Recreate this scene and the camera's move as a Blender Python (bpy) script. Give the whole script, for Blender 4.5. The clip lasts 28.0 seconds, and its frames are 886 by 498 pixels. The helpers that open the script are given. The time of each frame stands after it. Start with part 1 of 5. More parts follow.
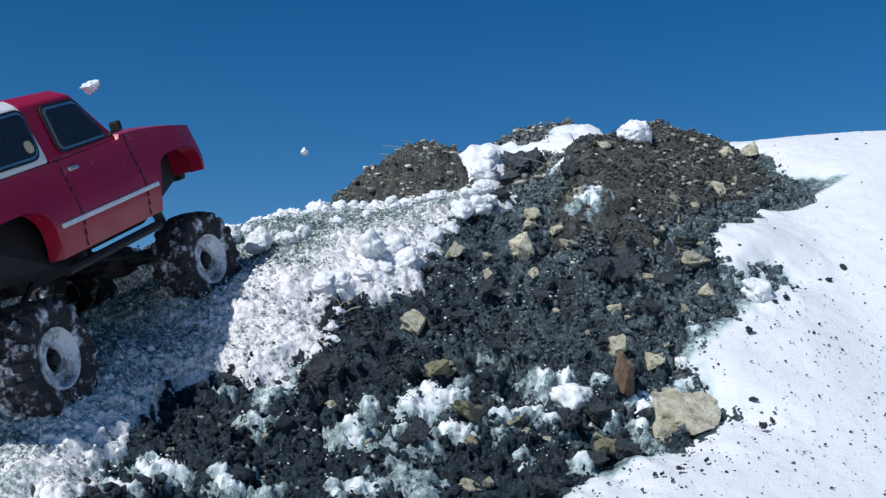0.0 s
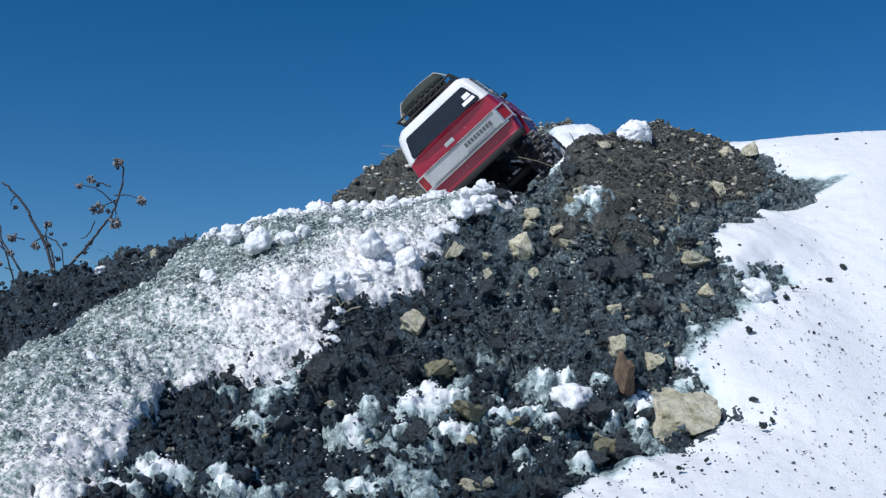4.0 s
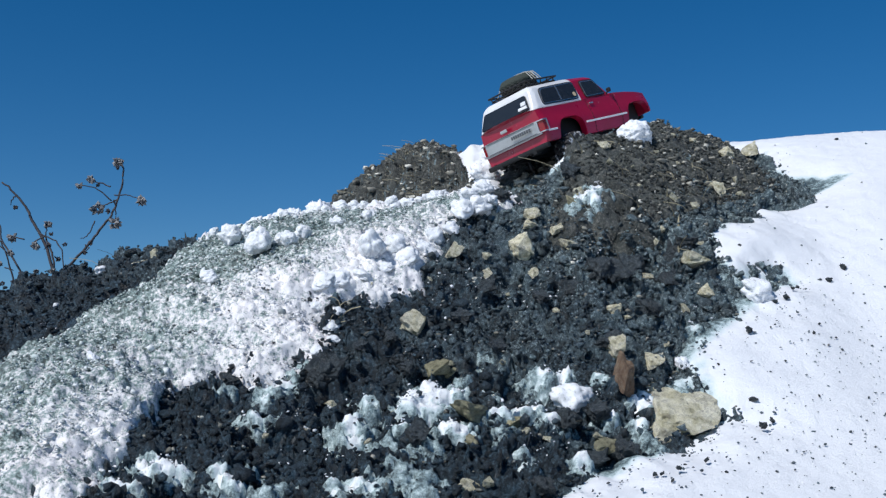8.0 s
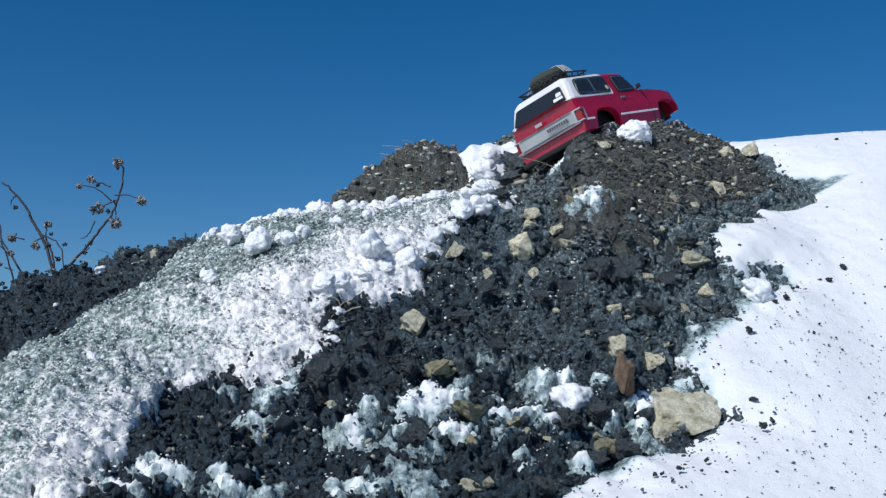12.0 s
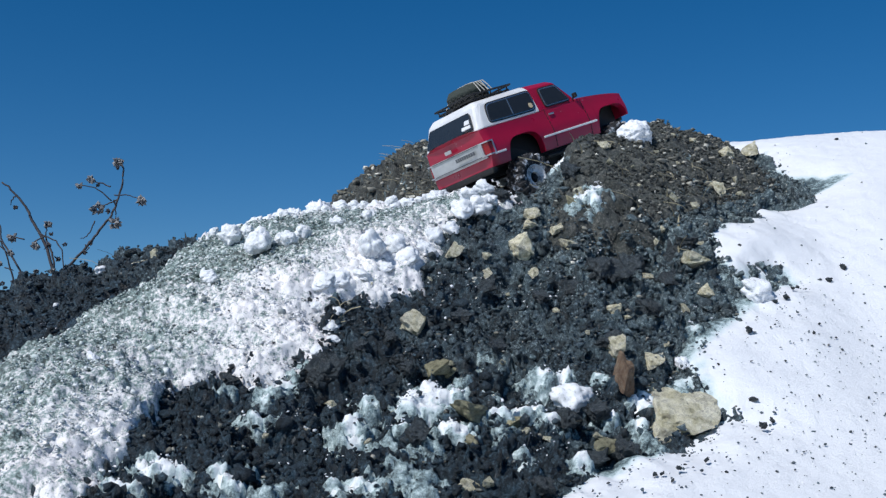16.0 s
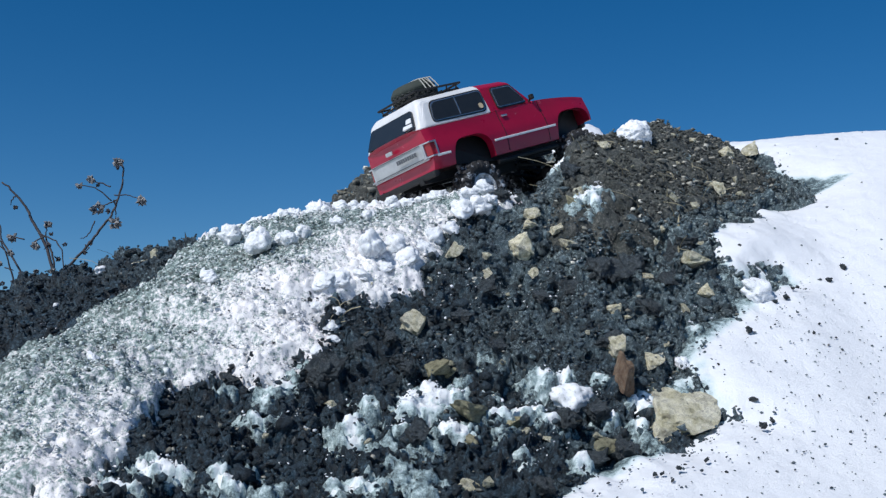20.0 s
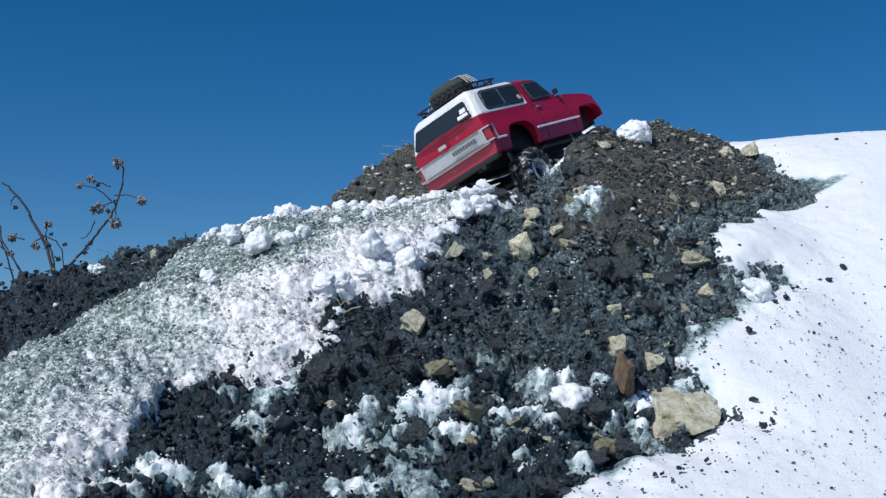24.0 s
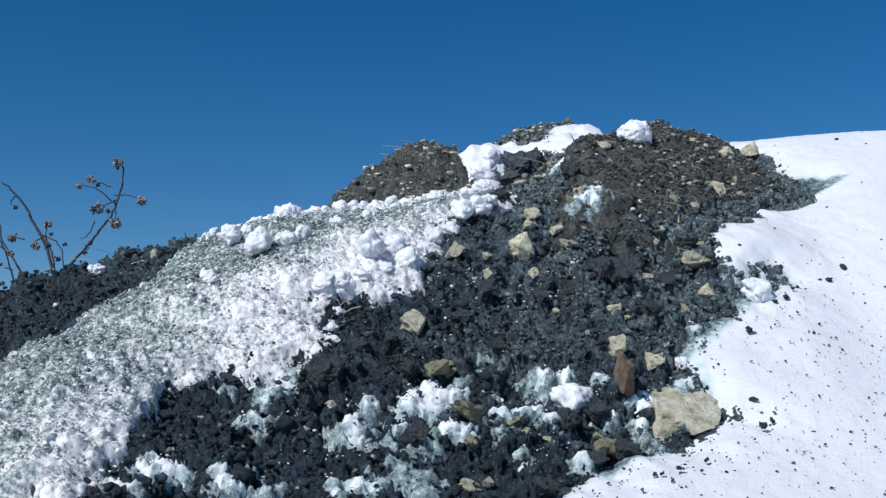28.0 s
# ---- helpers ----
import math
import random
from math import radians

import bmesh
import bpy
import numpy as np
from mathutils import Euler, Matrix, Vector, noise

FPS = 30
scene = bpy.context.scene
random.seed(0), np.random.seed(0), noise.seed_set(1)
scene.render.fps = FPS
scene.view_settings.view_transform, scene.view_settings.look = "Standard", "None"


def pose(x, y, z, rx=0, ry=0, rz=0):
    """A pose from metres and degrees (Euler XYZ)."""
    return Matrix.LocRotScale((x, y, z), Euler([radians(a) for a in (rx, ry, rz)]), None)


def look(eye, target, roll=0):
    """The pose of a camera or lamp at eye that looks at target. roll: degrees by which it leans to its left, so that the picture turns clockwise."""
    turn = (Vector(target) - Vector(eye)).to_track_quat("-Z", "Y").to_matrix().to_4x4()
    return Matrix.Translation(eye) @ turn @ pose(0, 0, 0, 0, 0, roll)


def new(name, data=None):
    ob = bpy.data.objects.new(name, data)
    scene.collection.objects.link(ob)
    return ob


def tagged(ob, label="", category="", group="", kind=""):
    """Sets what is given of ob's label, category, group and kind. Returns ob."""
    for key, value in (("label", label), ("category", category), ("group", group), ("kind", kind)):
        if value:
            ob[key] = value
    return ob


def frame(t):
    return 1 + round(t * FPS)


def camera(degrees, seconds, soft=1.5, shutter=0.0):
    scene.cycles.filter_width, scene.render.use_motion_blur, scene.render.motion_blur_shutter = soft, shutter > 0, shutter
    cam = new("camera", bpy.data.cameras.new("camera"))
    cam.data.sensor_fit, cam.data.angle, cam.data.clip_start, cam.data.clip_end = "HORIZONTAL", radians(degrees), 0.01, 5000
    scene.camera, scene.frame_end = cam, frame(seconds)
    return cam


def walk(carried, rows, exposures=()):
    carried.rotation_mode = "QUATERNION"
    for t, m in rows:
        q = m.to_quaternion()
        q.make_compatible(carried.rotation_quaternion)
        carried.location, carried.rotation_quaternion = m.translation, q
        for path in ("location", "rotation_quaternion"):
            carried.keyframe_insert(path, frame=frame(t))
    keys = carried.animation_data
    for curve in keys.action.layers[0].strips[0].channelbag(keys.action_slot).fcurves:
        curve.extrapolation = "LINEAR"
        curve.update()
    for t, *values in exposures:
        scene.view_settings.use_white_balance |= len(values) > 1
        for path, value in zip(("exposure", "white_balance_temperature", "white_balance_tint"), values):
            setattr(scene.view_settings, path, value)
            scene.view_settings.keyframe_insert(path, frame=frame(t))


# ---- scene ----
# ---------- camera: it stands still on the snow before the heap ----------
EYE = (0.0, 0.0, 0.45)
TILT = 8.0
cam = camera(42.0, 28.0, soft=1.3)
walk(cam, [(0.0, pose(*EYE, 90 + TILT, 0, 0)), (28.0, pose(*EYE, 90 + TILT, 0, 0))])

# ---------- sky, sun, exposure ----------
SUN_ELEVATION, SUN_AZIMUTH = 46.5, 227.0   # degrees; azimuth clockwise from +y
world = bpy.data.worlds.new("world")
scene.world = world
world.use_nodes = True
wn = world.node_tree.nodes
sky = wn.new("ShaderNodeTexSky")
sky.sky_type = "NISHITA"
sky.sun_disc = False
sky.sun_elevation, sky.sun_rotation = radians(SUN_ELEVATION), radians(SUN_AZIMUTH)
sky.altitude, sky.air_density, sky.dust_density, sky.ozone_density = 1800, 1.0, 0.2, 3.0
tone = wn.new("ShaderNodeHueSaturation")
tone.inputs["Saturation"].default_value = 1.38
world.node_tree.links.new(sky.outputs[0], tone.inputs["Color"])
world.node_tree.links.new(tone.outputs[0], wn["Background"].inputs[0])
wn["Background"].inputs[1].default_value = 0.078
sun = new("sun", bpy.data.lights.new("sun", "SUN"))
sun.data.energy, sun.data.angle, sun.data.color = 3.75, radians(0.53), (1.0, 0.98, 0.95)
SUN_WAY = Vector((math.sin(radians(SUN_AZIMUTH)) * math.cos(radians(SUN_ELEVATION)),
                  math.cos(radians(SUN_AZIMUTH)) * math.cos(radians(SUN_ELEVATION)),
                  math.sin(radians(SUN_ELEVATION))))
sun.matrix_world = look(SUN_WAY * 20, (0, 0, 0))
scene.view_settings.exposure = 0.0
scene.view_settings.use_white_balance = True
scene.view_settings.white_balance_temperature = 6300


# ---------- materials ----------
def material(name, color, rough=0.6, metal=0.0, coat=0.0):
    m = bpy.data.materials.new(name)
    m.use_nodes = True
    b = m.node_tree.nodes["Principled BSDF"]
    b.inputs["Base Color"].default_value = (*color, 1)
    b.inputs["Roughness"].default_value = rough
    b.inputs["Metallic"].default_value = metal
    b.inputs["Coat Weight"].default_value = coat
    return m, m.node_tree.nodes, m.node_tree.links, b


def grain(nodes, links, scale, detail=6, rough=0.6, kind="Object"):
    co = nodes.new("ShaderNodeTexCoord")
    n = nodes.new("ShaderNodeTexNoise")
    n.inputs["Scale"].default_value, n.inputs["Detail"].default_value, n.inputs["Roughness"].default_value = scale, detail, rough
    links.new(co.outputs[kind], n.inputs["Vector"])
    return n.outputs["Fac"]


def ramp(nodes, links, fac, *stops):
    r = nodes.new("ShaderNodeValToRGB")
    e = r.color_ramp.elements
    while len(e) < len(stops):
        e.new(0.5)
    for k, (p, c) in zip(e, stops):
        k.position, k.color = p, (*c, 1) if len(c) == 3 else c
    links.new(fac, r.inputs["Fac"])
    return r.outputs["Color"]


def mixed(nodes, links, fac, a, b, mode="MIX"):
    m = nodes.new("ShaderNodeMix")
    m.data_type, m.blend_type = "RGBA", mode
    for socket, v in ((m.inputs["Factor"], fac), (m.inputs["A"], a), (m.inputs["B"], b)):
        if hasattr(v, "links"):
            links.new(v, socket)
        elif isinstance(v, tuple):
            socket.default_value = (*v, 1)
        else:
            socket.default_value = v
    return m.outputs["Result"]


def bump(nodes, links, bsdf, height, strength, distance):
    b = nodes.new("ShaderNodeBump")
    b.inputs["Strength"].default_value, b.inputs["Distance"].default_value = strength, distance
    links.new(height, b.inputs["Height"])
    links.new(b.outputs["Normal"], bsdf.inputs["Normal"])


def gray(v):
    return (v, v, v)


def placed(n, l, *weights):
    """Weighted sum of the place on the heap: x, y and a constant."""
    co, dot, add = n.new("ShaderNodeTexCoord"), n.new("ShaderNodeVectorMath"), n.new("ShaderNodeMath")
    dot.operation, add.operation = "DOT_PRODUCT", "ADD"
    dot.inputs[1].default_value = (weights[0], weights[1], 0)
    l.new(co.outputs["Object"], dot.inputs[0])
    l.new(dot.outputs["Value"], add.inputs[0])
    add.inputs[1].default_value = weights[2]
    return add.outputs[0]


def combined(n, l, how, a, b):
    m = n.new("ShaderNodeMath")
    m.operation = how
    for socket, v in zip(m.inputs, (a, b)):
        if hasattr(v, "links"):
            l.new(v, socket)
        else:
            socket.default_value = v
    return m.outputs[0]


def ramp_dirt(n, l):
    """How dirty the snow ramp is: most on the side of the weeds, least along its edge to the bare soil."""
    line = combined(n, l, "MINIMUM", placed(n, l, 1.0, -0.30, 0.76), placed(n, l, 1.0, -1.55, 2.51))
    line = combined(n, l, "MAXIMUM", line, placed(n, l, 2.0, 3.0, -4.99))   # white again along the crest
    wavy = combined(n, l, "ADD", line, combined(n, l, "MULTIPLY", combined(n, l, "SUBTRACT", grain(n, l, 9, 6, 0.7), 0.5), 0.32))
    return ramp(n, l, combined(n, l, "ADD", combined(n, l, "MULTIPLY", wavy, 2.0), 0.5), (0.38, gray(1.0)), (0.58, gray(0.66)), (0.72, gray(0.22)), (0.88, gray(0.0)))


def soil_material(name, dark, light, tan, random_from=None, unit=1.0, graded=False):
    """Soil, gravel: unit is the size of one unit of the mesh's own space in metres."""
    m, n, l, b = material(name, dark, 0.85)
    c = ramp(n, l, grain(n, l, 10 * unit, 9, 0.72), (0.36, dark), (0.50, light), (0.60, dark), (0.72, tan))
    # fine pale flecks, painted highlights for the bright facets of the crumbs
    c = mixed(n, l, ramp(n, l, grain(n, l, 210 * unit, 7, 0.8), (0.50, gray(0)), (0.64, gray(1))), c, tan)
    c = mixed(n, l, ramp(n, l, grain(n, l, 55 * unit, 6, 0.7), (0.48, gray(0)), (0.62, gray(0.85))), c, tuple(0.55 * v for v in dark))
    if random_from == "island":
        g = n.new("ShaderNodeNewGeometry")
        c = mixed(n, l, 0.9, c, ramp(n, l, g.outputs["Random Per Island"], (0.0, gray(0.6)), (0.50, gray(1.1)), (0.85, gray(1.6)), (1.0, (2.6, 2.5, 2.35))), "MULTIPLY")
    if graded:   # blue-black at the foot by the ramp, paler grey-brown towards the upper right
        place_tone = combined(n, l, "ADD", placed(n, l, 1.1, 0.9, -1.05), combined(n, l, "MULTIPLY", combined(n, l, "SUBTRACT", grain(n, l, 8, 6, 0.7), 0.5), 1.8))
        c = mixed(n, l, 1.0, c, ramp(n, l, place_tone, (0.02, (0.55, 0.76, 0.94)), (0.34, (1.68, 1.82, 1.88)), (0.70, (2.8, 2.8, 2.7))), "MULTIPLY")
    l.new(c, b.inputs["Base Color"])
    l.new(ramp(n, l, grain(n, l, 40 * unit, 4), (0.35, gray(0.32)), (0.65, gray(0.9))), b.inputs["Roughness"])
    bump(n, l, b, grain(n, l, 110 * unit, 9, 0.8), 1.0, 0.010)
    return m


def stone_material(name, *stops):
    m, n, l, b = material(name, stops[0][1], 0.8)
    o = n.new("ShaderNodeObjectInfo")
    c = ramp(n, l, grain(n, l, 1.6, 9, 0.7), *stops)
    c = mixed(n, l, 0.9, c, ramp(n, l, o.outputs["Random"], (0.0, (0.75, 0.76, 0.70)), (0.5, (1.05, 1.02, 0.95)), (1.0, (1.35, 1.30, 1.18))), "MULTIPLY")
    c = mixed(n, l, ramp(n, l, grain(n, l, 6.0, 9, 0.8), (0.48, gray(0.0)), (0.66, gray(0.7))), c, (0.24, 0.21, 0.16))
    dirt = ramp(n, l, grain(n, l, 1.1, 8, 0.75), (0.54, gray(0)), (0.64, gray(0.6)))
    c = mixed(n, l, dirt, c, (0.17, 0.15, 0.12))
    l.new(c, b.inputs["Base Color"])
    bump(n, l, b, grain(n, l, 5.0, 9, 0.8), 0.9, 0.006)
    return m


def snow_material(name, clean, dirt_color, dirt_from, dirt_to, fleck=0.0, unit=1.0, stain=None, wet_shaded=False):
    m, n, l, b = material(name, clean, 0.55)
    c = mixed(n, l, ramp(n, l, grain(n, l, 26 * unit, 10, 0.75), (dirt_from, gray(0)), (dirt_to, gray(1))), clean, dirt_color)
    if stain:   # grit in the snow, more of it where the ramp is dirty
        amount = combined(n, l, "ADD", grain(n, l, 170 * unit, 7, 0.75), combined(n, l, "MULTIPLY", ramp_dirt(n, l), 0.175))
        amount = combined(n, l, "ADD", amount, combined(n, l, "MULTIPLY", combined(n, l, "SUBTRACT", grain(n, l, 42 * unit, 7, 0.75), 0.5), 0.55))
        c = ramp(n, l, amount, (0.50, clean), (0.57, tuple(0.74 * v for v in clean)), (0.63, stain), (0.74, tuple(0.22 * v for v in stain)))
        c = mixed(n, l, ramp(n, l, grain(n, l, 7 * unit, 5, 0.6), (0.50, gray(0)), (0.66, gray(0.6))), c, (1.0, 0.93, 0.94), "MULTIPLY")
    if fleck:
        c = mixed(n, l, ramp(n, l, grain(n, l, 200 * unit, 6, 0.65), (0.56, gray(0)), (0.64, gray(fleck))), c, (0.05, 0.048, 0.045))
    if wet_shaded:   # thin and wet at its edge, where the soil shows through; also paints the crease's shade
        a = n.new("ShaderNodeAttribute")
        a.attribute_name = "wet_shade"
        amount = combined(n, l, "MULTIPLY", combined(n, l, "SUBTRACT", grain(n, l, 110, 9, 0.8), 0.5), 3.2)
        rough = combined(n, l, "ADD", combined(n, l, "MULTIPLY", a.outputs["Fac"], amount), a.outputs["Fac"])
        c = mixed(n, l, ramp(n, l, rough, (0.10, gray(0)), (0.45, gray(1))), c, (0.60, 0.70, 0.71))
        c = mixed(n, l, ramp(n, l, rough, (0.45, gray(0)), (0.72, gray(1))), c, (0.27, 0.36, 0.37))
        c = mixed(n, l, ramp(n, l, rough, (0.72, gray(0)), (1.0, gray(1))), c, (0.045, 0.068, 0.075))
    l.new(c, b.inputs["Base Color"])
    bump(n, l, b, grain(n, l, 190 * unit, 9, 0.75), 0.5, 0.004)
    return m


SOIL = soil_material("dark damp soil", (0.0105, 0.0180, 0.0230), (0.049, 0.072, 0.083), (0.22, 0.265, 0.280), graded=True)
CLOD = soil_material("crumbled soil", (0.0155, 0.0245, 0.0295), (0.053, 0.073, 0.083), (0.15, 0.176, 0.187), "island", graded=True)
STONE = stone_material("tan limestone", (0.33, (0.19, 0.175, 0.11)), (0.43, (0.56, 0.53, 0.37)), (0.57, (0.85, 0.83, 0.70)))
OLIVE_STONE = stone_material("olive-brown stone", (0.32, (0.14, 0.135, 0.08)), (0.48, (0.36, 0.34, 0.22)), (0.66, (0.55, 0.53, 0.38)))
RUST_STONE = stone_material("rusty brown stone", (0.3, (0.07, 0.045, 0.032)), (0.50, (0.16, 0.10, 0.065)), (0.7, (0.30, 0.23, 0.16)))
SNOW = snow_material("clean old snow", (0.81, 0.825, 0.845), (0.66, 0.68, 0.70), 0.58, 0.85, wet_shaded=True)
SNOW_LUMP = snow_material("snow lump", (0.86, 0.88, 0.90), (0.42, 0.46, 0.45), 0.52, 0.72, 0.35, 0.03)
SNOW_WHITE = snow_material("loose white snow", (0.86, 0.88, 0.91), (0.6, 0.62, 0.64), 0.55, 0.75)
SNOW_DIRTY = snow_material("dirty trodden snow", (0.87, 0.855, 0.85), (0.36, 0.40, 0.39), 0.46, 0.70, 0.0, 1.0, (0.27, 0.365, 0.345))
SNOW_PATCH = snow_material("grainy snow remnant", (0.86, 0.88, 0.89), (0.40, 0.46, 0.47), 0.56, 0.74, 0.3, wet_shaded=True)


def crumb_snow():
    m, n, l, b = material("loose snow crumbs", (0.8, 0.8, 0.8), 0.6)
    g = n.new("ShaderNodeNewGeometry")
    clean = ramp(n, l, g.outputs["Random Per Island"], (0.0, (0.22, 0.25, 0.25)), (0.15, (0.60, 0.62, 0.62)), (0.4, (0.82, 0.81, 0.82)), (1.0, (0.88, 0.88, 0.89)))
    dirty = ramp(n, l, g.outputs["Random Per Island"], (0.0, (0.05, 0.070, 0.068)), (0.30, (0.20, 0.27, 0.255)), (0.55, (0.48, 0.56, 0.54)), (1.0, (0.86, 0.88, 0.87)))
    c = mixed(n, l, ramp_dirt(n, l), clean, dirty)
    l.new(c, b.inputs["Base Color"])
    bump(n, l, b, grain(n, l, 300, 6), 0.5, 0.002)
    return m


def gravel_material():
    m, n, l, b = material("pale gravel", (0.5, 0.5, 0.45), 0.8)
    g = n.new("ShaderNodeNewGeometry")
    c = ramp(n, l, g.outputs["Random Per Island"], (0.0, (0.10, 0.10, 0.085)), (0.5, (0.22, 0.215, 0.18)), (0.75, (0.42, 0.405, 0.345)), (0.92, (0.72, 0.70, 0.61)))
    c = mixed(n, l, ramp(n, l, grain(n, l, 160, 6, 0.7), (0.48, gray(0)), (0.66, gray(0.7))), c, (0.22, 0.21, 0.18))
    l.new(c, b.inputs["Base Color"])
    bump(n, l, b, grain(n, l, 400, 5), 0.5, 0.002)
    return m


def dry_plant(name, a, b2):
    m, n, l, b = material(name, a, 0.8)
    l.new(ramp(n, l, grain(n, l, 120, 5, 0.6), (0.3, a), (0.7, b2)), b.inputs["Base Color"])
    return m


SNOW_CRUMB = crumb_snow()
GRAVEL = gravel_material()
CLOD_BIG = soil_material("dark soil clod", (0.022, 0.031, 0.037), (0.076, 0.097, 0.108), (0.20, 0.225, 0.235), None, 0.03)
DRY = soil_material("dry grey-brown soil", (0.046, 0.055, 0.051), (0.106, 0.117, 0.106), (0.29, 0.285, 0.25))
KNOLL = soil_material("stony grey soil", (0.032, 0.037, 0.034), (0.068, 0.074, 0.067), (0.24, 0.24, 0.21))
DRY_CLOD = soil_material("dry soil crumbs", (0.046, 0.055, 0.051), (0.106, 0.117, 0.106), (0.27, 0.265, 0.235), "island")
SLUSH = soil_material("grit in slush", (0.10, 0.105, 0.105), (0.20, 0.21, 0.21), (0.30, 0.31, 0.31), "island")
STEM = dry_plant("dry stem", (0.024, 0.023, 0.030), (0.060, 0.054, 0.058))
HEAD = dry_plant("papery seed head", (0.12, 0.12, 0.125), (0.33, 0.325, 0.32))
BUD = dry_plant("dark bud", (0.03, 0.03, 0.045), (0.10, 0.09, 0.09))
STRAW = dry_plant("straw", (0.22, 0.19, 0.11), (0.42, 0.38, 0.26))


# ---------- mesh helpers ----------
def mesh_from(name, verts, faces, mat, flat=True):
    me = bpy.data.meshes.new(name)
    if isinstance(faces, np.ndarray):
        nv, nf, k = len(verts), len(faces), faces.shape[1]
        me.vertices.add(nv)
        me.vertices.foreach_set("co", np.asarray(verts, np.float32).ravel())
        me.loops.add(nf * k)
        me.loops.foreach_set("vertex_index", faces.astype(np.int32).ravel())
        me.polygons.add(nf)
        me.polygons.foreach_set("loop_start", np.arange(0, nf * k, k, dtype=np.int32))
        me.update(calc_edges=True)
        me.validate()
    else:
        me.from_pydata([tuple(v) for v in verts], [], faces)
    me.materials.append(mat)
    if not flat:
        me.polygons.foreach_set("use_smooth", np.ones(len(me.polygons), bool))
    return me


def part(name, bm, mat, parent, label="", flat=True):
    me = bpy.data.meshes.new(name)
    bm.to_mesh(me)
    bm.free()
    me.materials.append(mat)
    if not flat:
        me.polygons.foreach_set("use_smooth", np.ones(len(me.polygons), bool))
    ob = new(name, me)
    ob.parent = parent
    return tagged(ob, label)


def part_mesh(name, me, parent, label=""):
    ob = new(name, me)
    ob.parent = parent
    return tagged(ob, label)


# ---------- noise on arrays ----------
def hash2(ix, iy, seed):
    h = (ix.astype(np.int64) * 374761393 + iy.astype(np.int64) * 668265263 + seed * 974711) & 0x7FFFFFFF
    h = ((h ^ (h >> 13)) * 1274126177) & 0x7FFFFFFF
    return ((h ^ (h >> 16)) & 0xFFFF) / 65535.0


def value_noise(x, y, seed=0):
    """Smooth noise from -1 to 1, one cell a unit."""
    ix, iy = np.floor(x), np.floor(y)
    fx, fy = x - ix, y - iy
    fx, fy = fx * fx * fx * (fx * (fx * 6 - 15) + 10), fy * fy * fy * (fy * (fy * 6 - 15) + 10)
    a, b = hash2(ix, iy, seed), hash2(ix + 1, iy, seed)
    c, d = hash2(ix, iy + 1, seed), hash2(ix + 1, iy + 1, seed)
    return 2 * (a + (b - a) * fx + (c - a) * fy + (a - b - c + d) * fx * fy) - 1


def fbm(x, y, octaves=4, seed=0, gain=0.5):
    total, amp = np.zeros_like(x), 1.0
    for k in range(octaves):
        ca, sa = math.cos(0.7 * k), math.sin(0.7 * k)
        total += amp * value_noise((x * ca - y * sa) * 2 ** k + 13.7 * k, (x * sa + y * ca) * 2 ** k, seed + k)
        amp *= gain
    return total


def cells(x, y, seed=0):
    """Distance to the nearest scattered point, and that point's random number."""
    ix, iy = np.floor(x), np.floor(y)
    best, tag = np.full_like(x, 9.0), np.zeros_like(x)
    for dx in (-1, 0, 1):
        for dy in (-1, 0, 1):
            cx, cy = ix + dx, iy + dy
            px, py = cx + hash2(cx, cy, seed), cy + hash2(cx, cy, seed + 7)
            d = np.hypot(px - x, py - y)
            near = d < best
            best, tag = np.where(near, d, best), np.where(near, hash2(cx, cy, seed + 19), tag)
    return best, tag


def plates(x, y, seed=0, tilt=0.7):
    """Broken pieces: each cell its own height from 0 to 1 and its own slant, with a dip at the seam."""
    ix, iy = np.floor(x), np.floor(y)
    best, second, h = np.full_like(x, 9.0), np.full_like(x, 9.0), np.zeros_like(x)
    for dx in (-1, 0, 1):
        for dy in (-1, 0, 1):
            cx, cy = ix + dx, iy + dy
            px, py = cx + hash2(cx, cy, seed), cy + hash2(cx, cy, seed + 7)
            ex, ey = x - px, y - py
            d = np.hypot(ex, ey)
            mine = hash2(cx, cy, seed + 19) + tilt * ((2 * hash2(cx, cy, seed + 23) - 1) * ex + (2 * hash2(cx, cy, seed + 29) - 1) * ey)
            near = d < best
            second = np.where(near, best, np.minimum(second, d))
            h = np.where(near, mine, h)
            best = np.where(near, d, best)
    return h - 0.5 * (1 - smooth(0.0, 0.16, second - best))


def smooth(a, b, v):
    t = np.clip((v - a) / (b - a), 0, 1)
    return t * t * (3 - 2 * t)


# ---------- the heap: lofted cross-sections, each from the foot over the crest to the back ----------
SECTIONS = []


def section(x, *points):
    SECTIONS.append((x, points))


#        x       flat        foot         face         crest        ledge        rise         back crest   lee
section(-3.00, (0.3, .00), (1.2, .10), (1.6, .18), (2.0, .28), (2.4, .34), (3.2, .34), (4.2, .28), (6.0, .05))
section(-1.20, (0.3, .00), (1.0, .22), (1.4, .36), (1.9, .52), (2.3, .60), (3.1, .58), (4.0, .45), (6.0, .08))
section(-0.84, (0.3, .02), (1.0, .27), (1.35, .41), (1.8, .55), (2.2, .665), (3.0, .66), (4.0, .50), (6.0, .10))
section(-0.50, (0.3, .03), (.95, .30), (1.25, .45), (1.60, .59), (2.2, .75), (3.0, .74), (4.0, .60), (6.0, .12))
section(-0.25, (0.3, .03), (1.0, .35), (1.28, .49), (1.50, .64), (2.1, .768), (2.9, .80), (4.0, .70), (6.0, .15))
section(0.00, (0.3, .03), (1.05, .355), (1.35, .53), (1.65, .735), (2.1, .80), (2.9, .90), (3.9, .95), (6.0, .20))
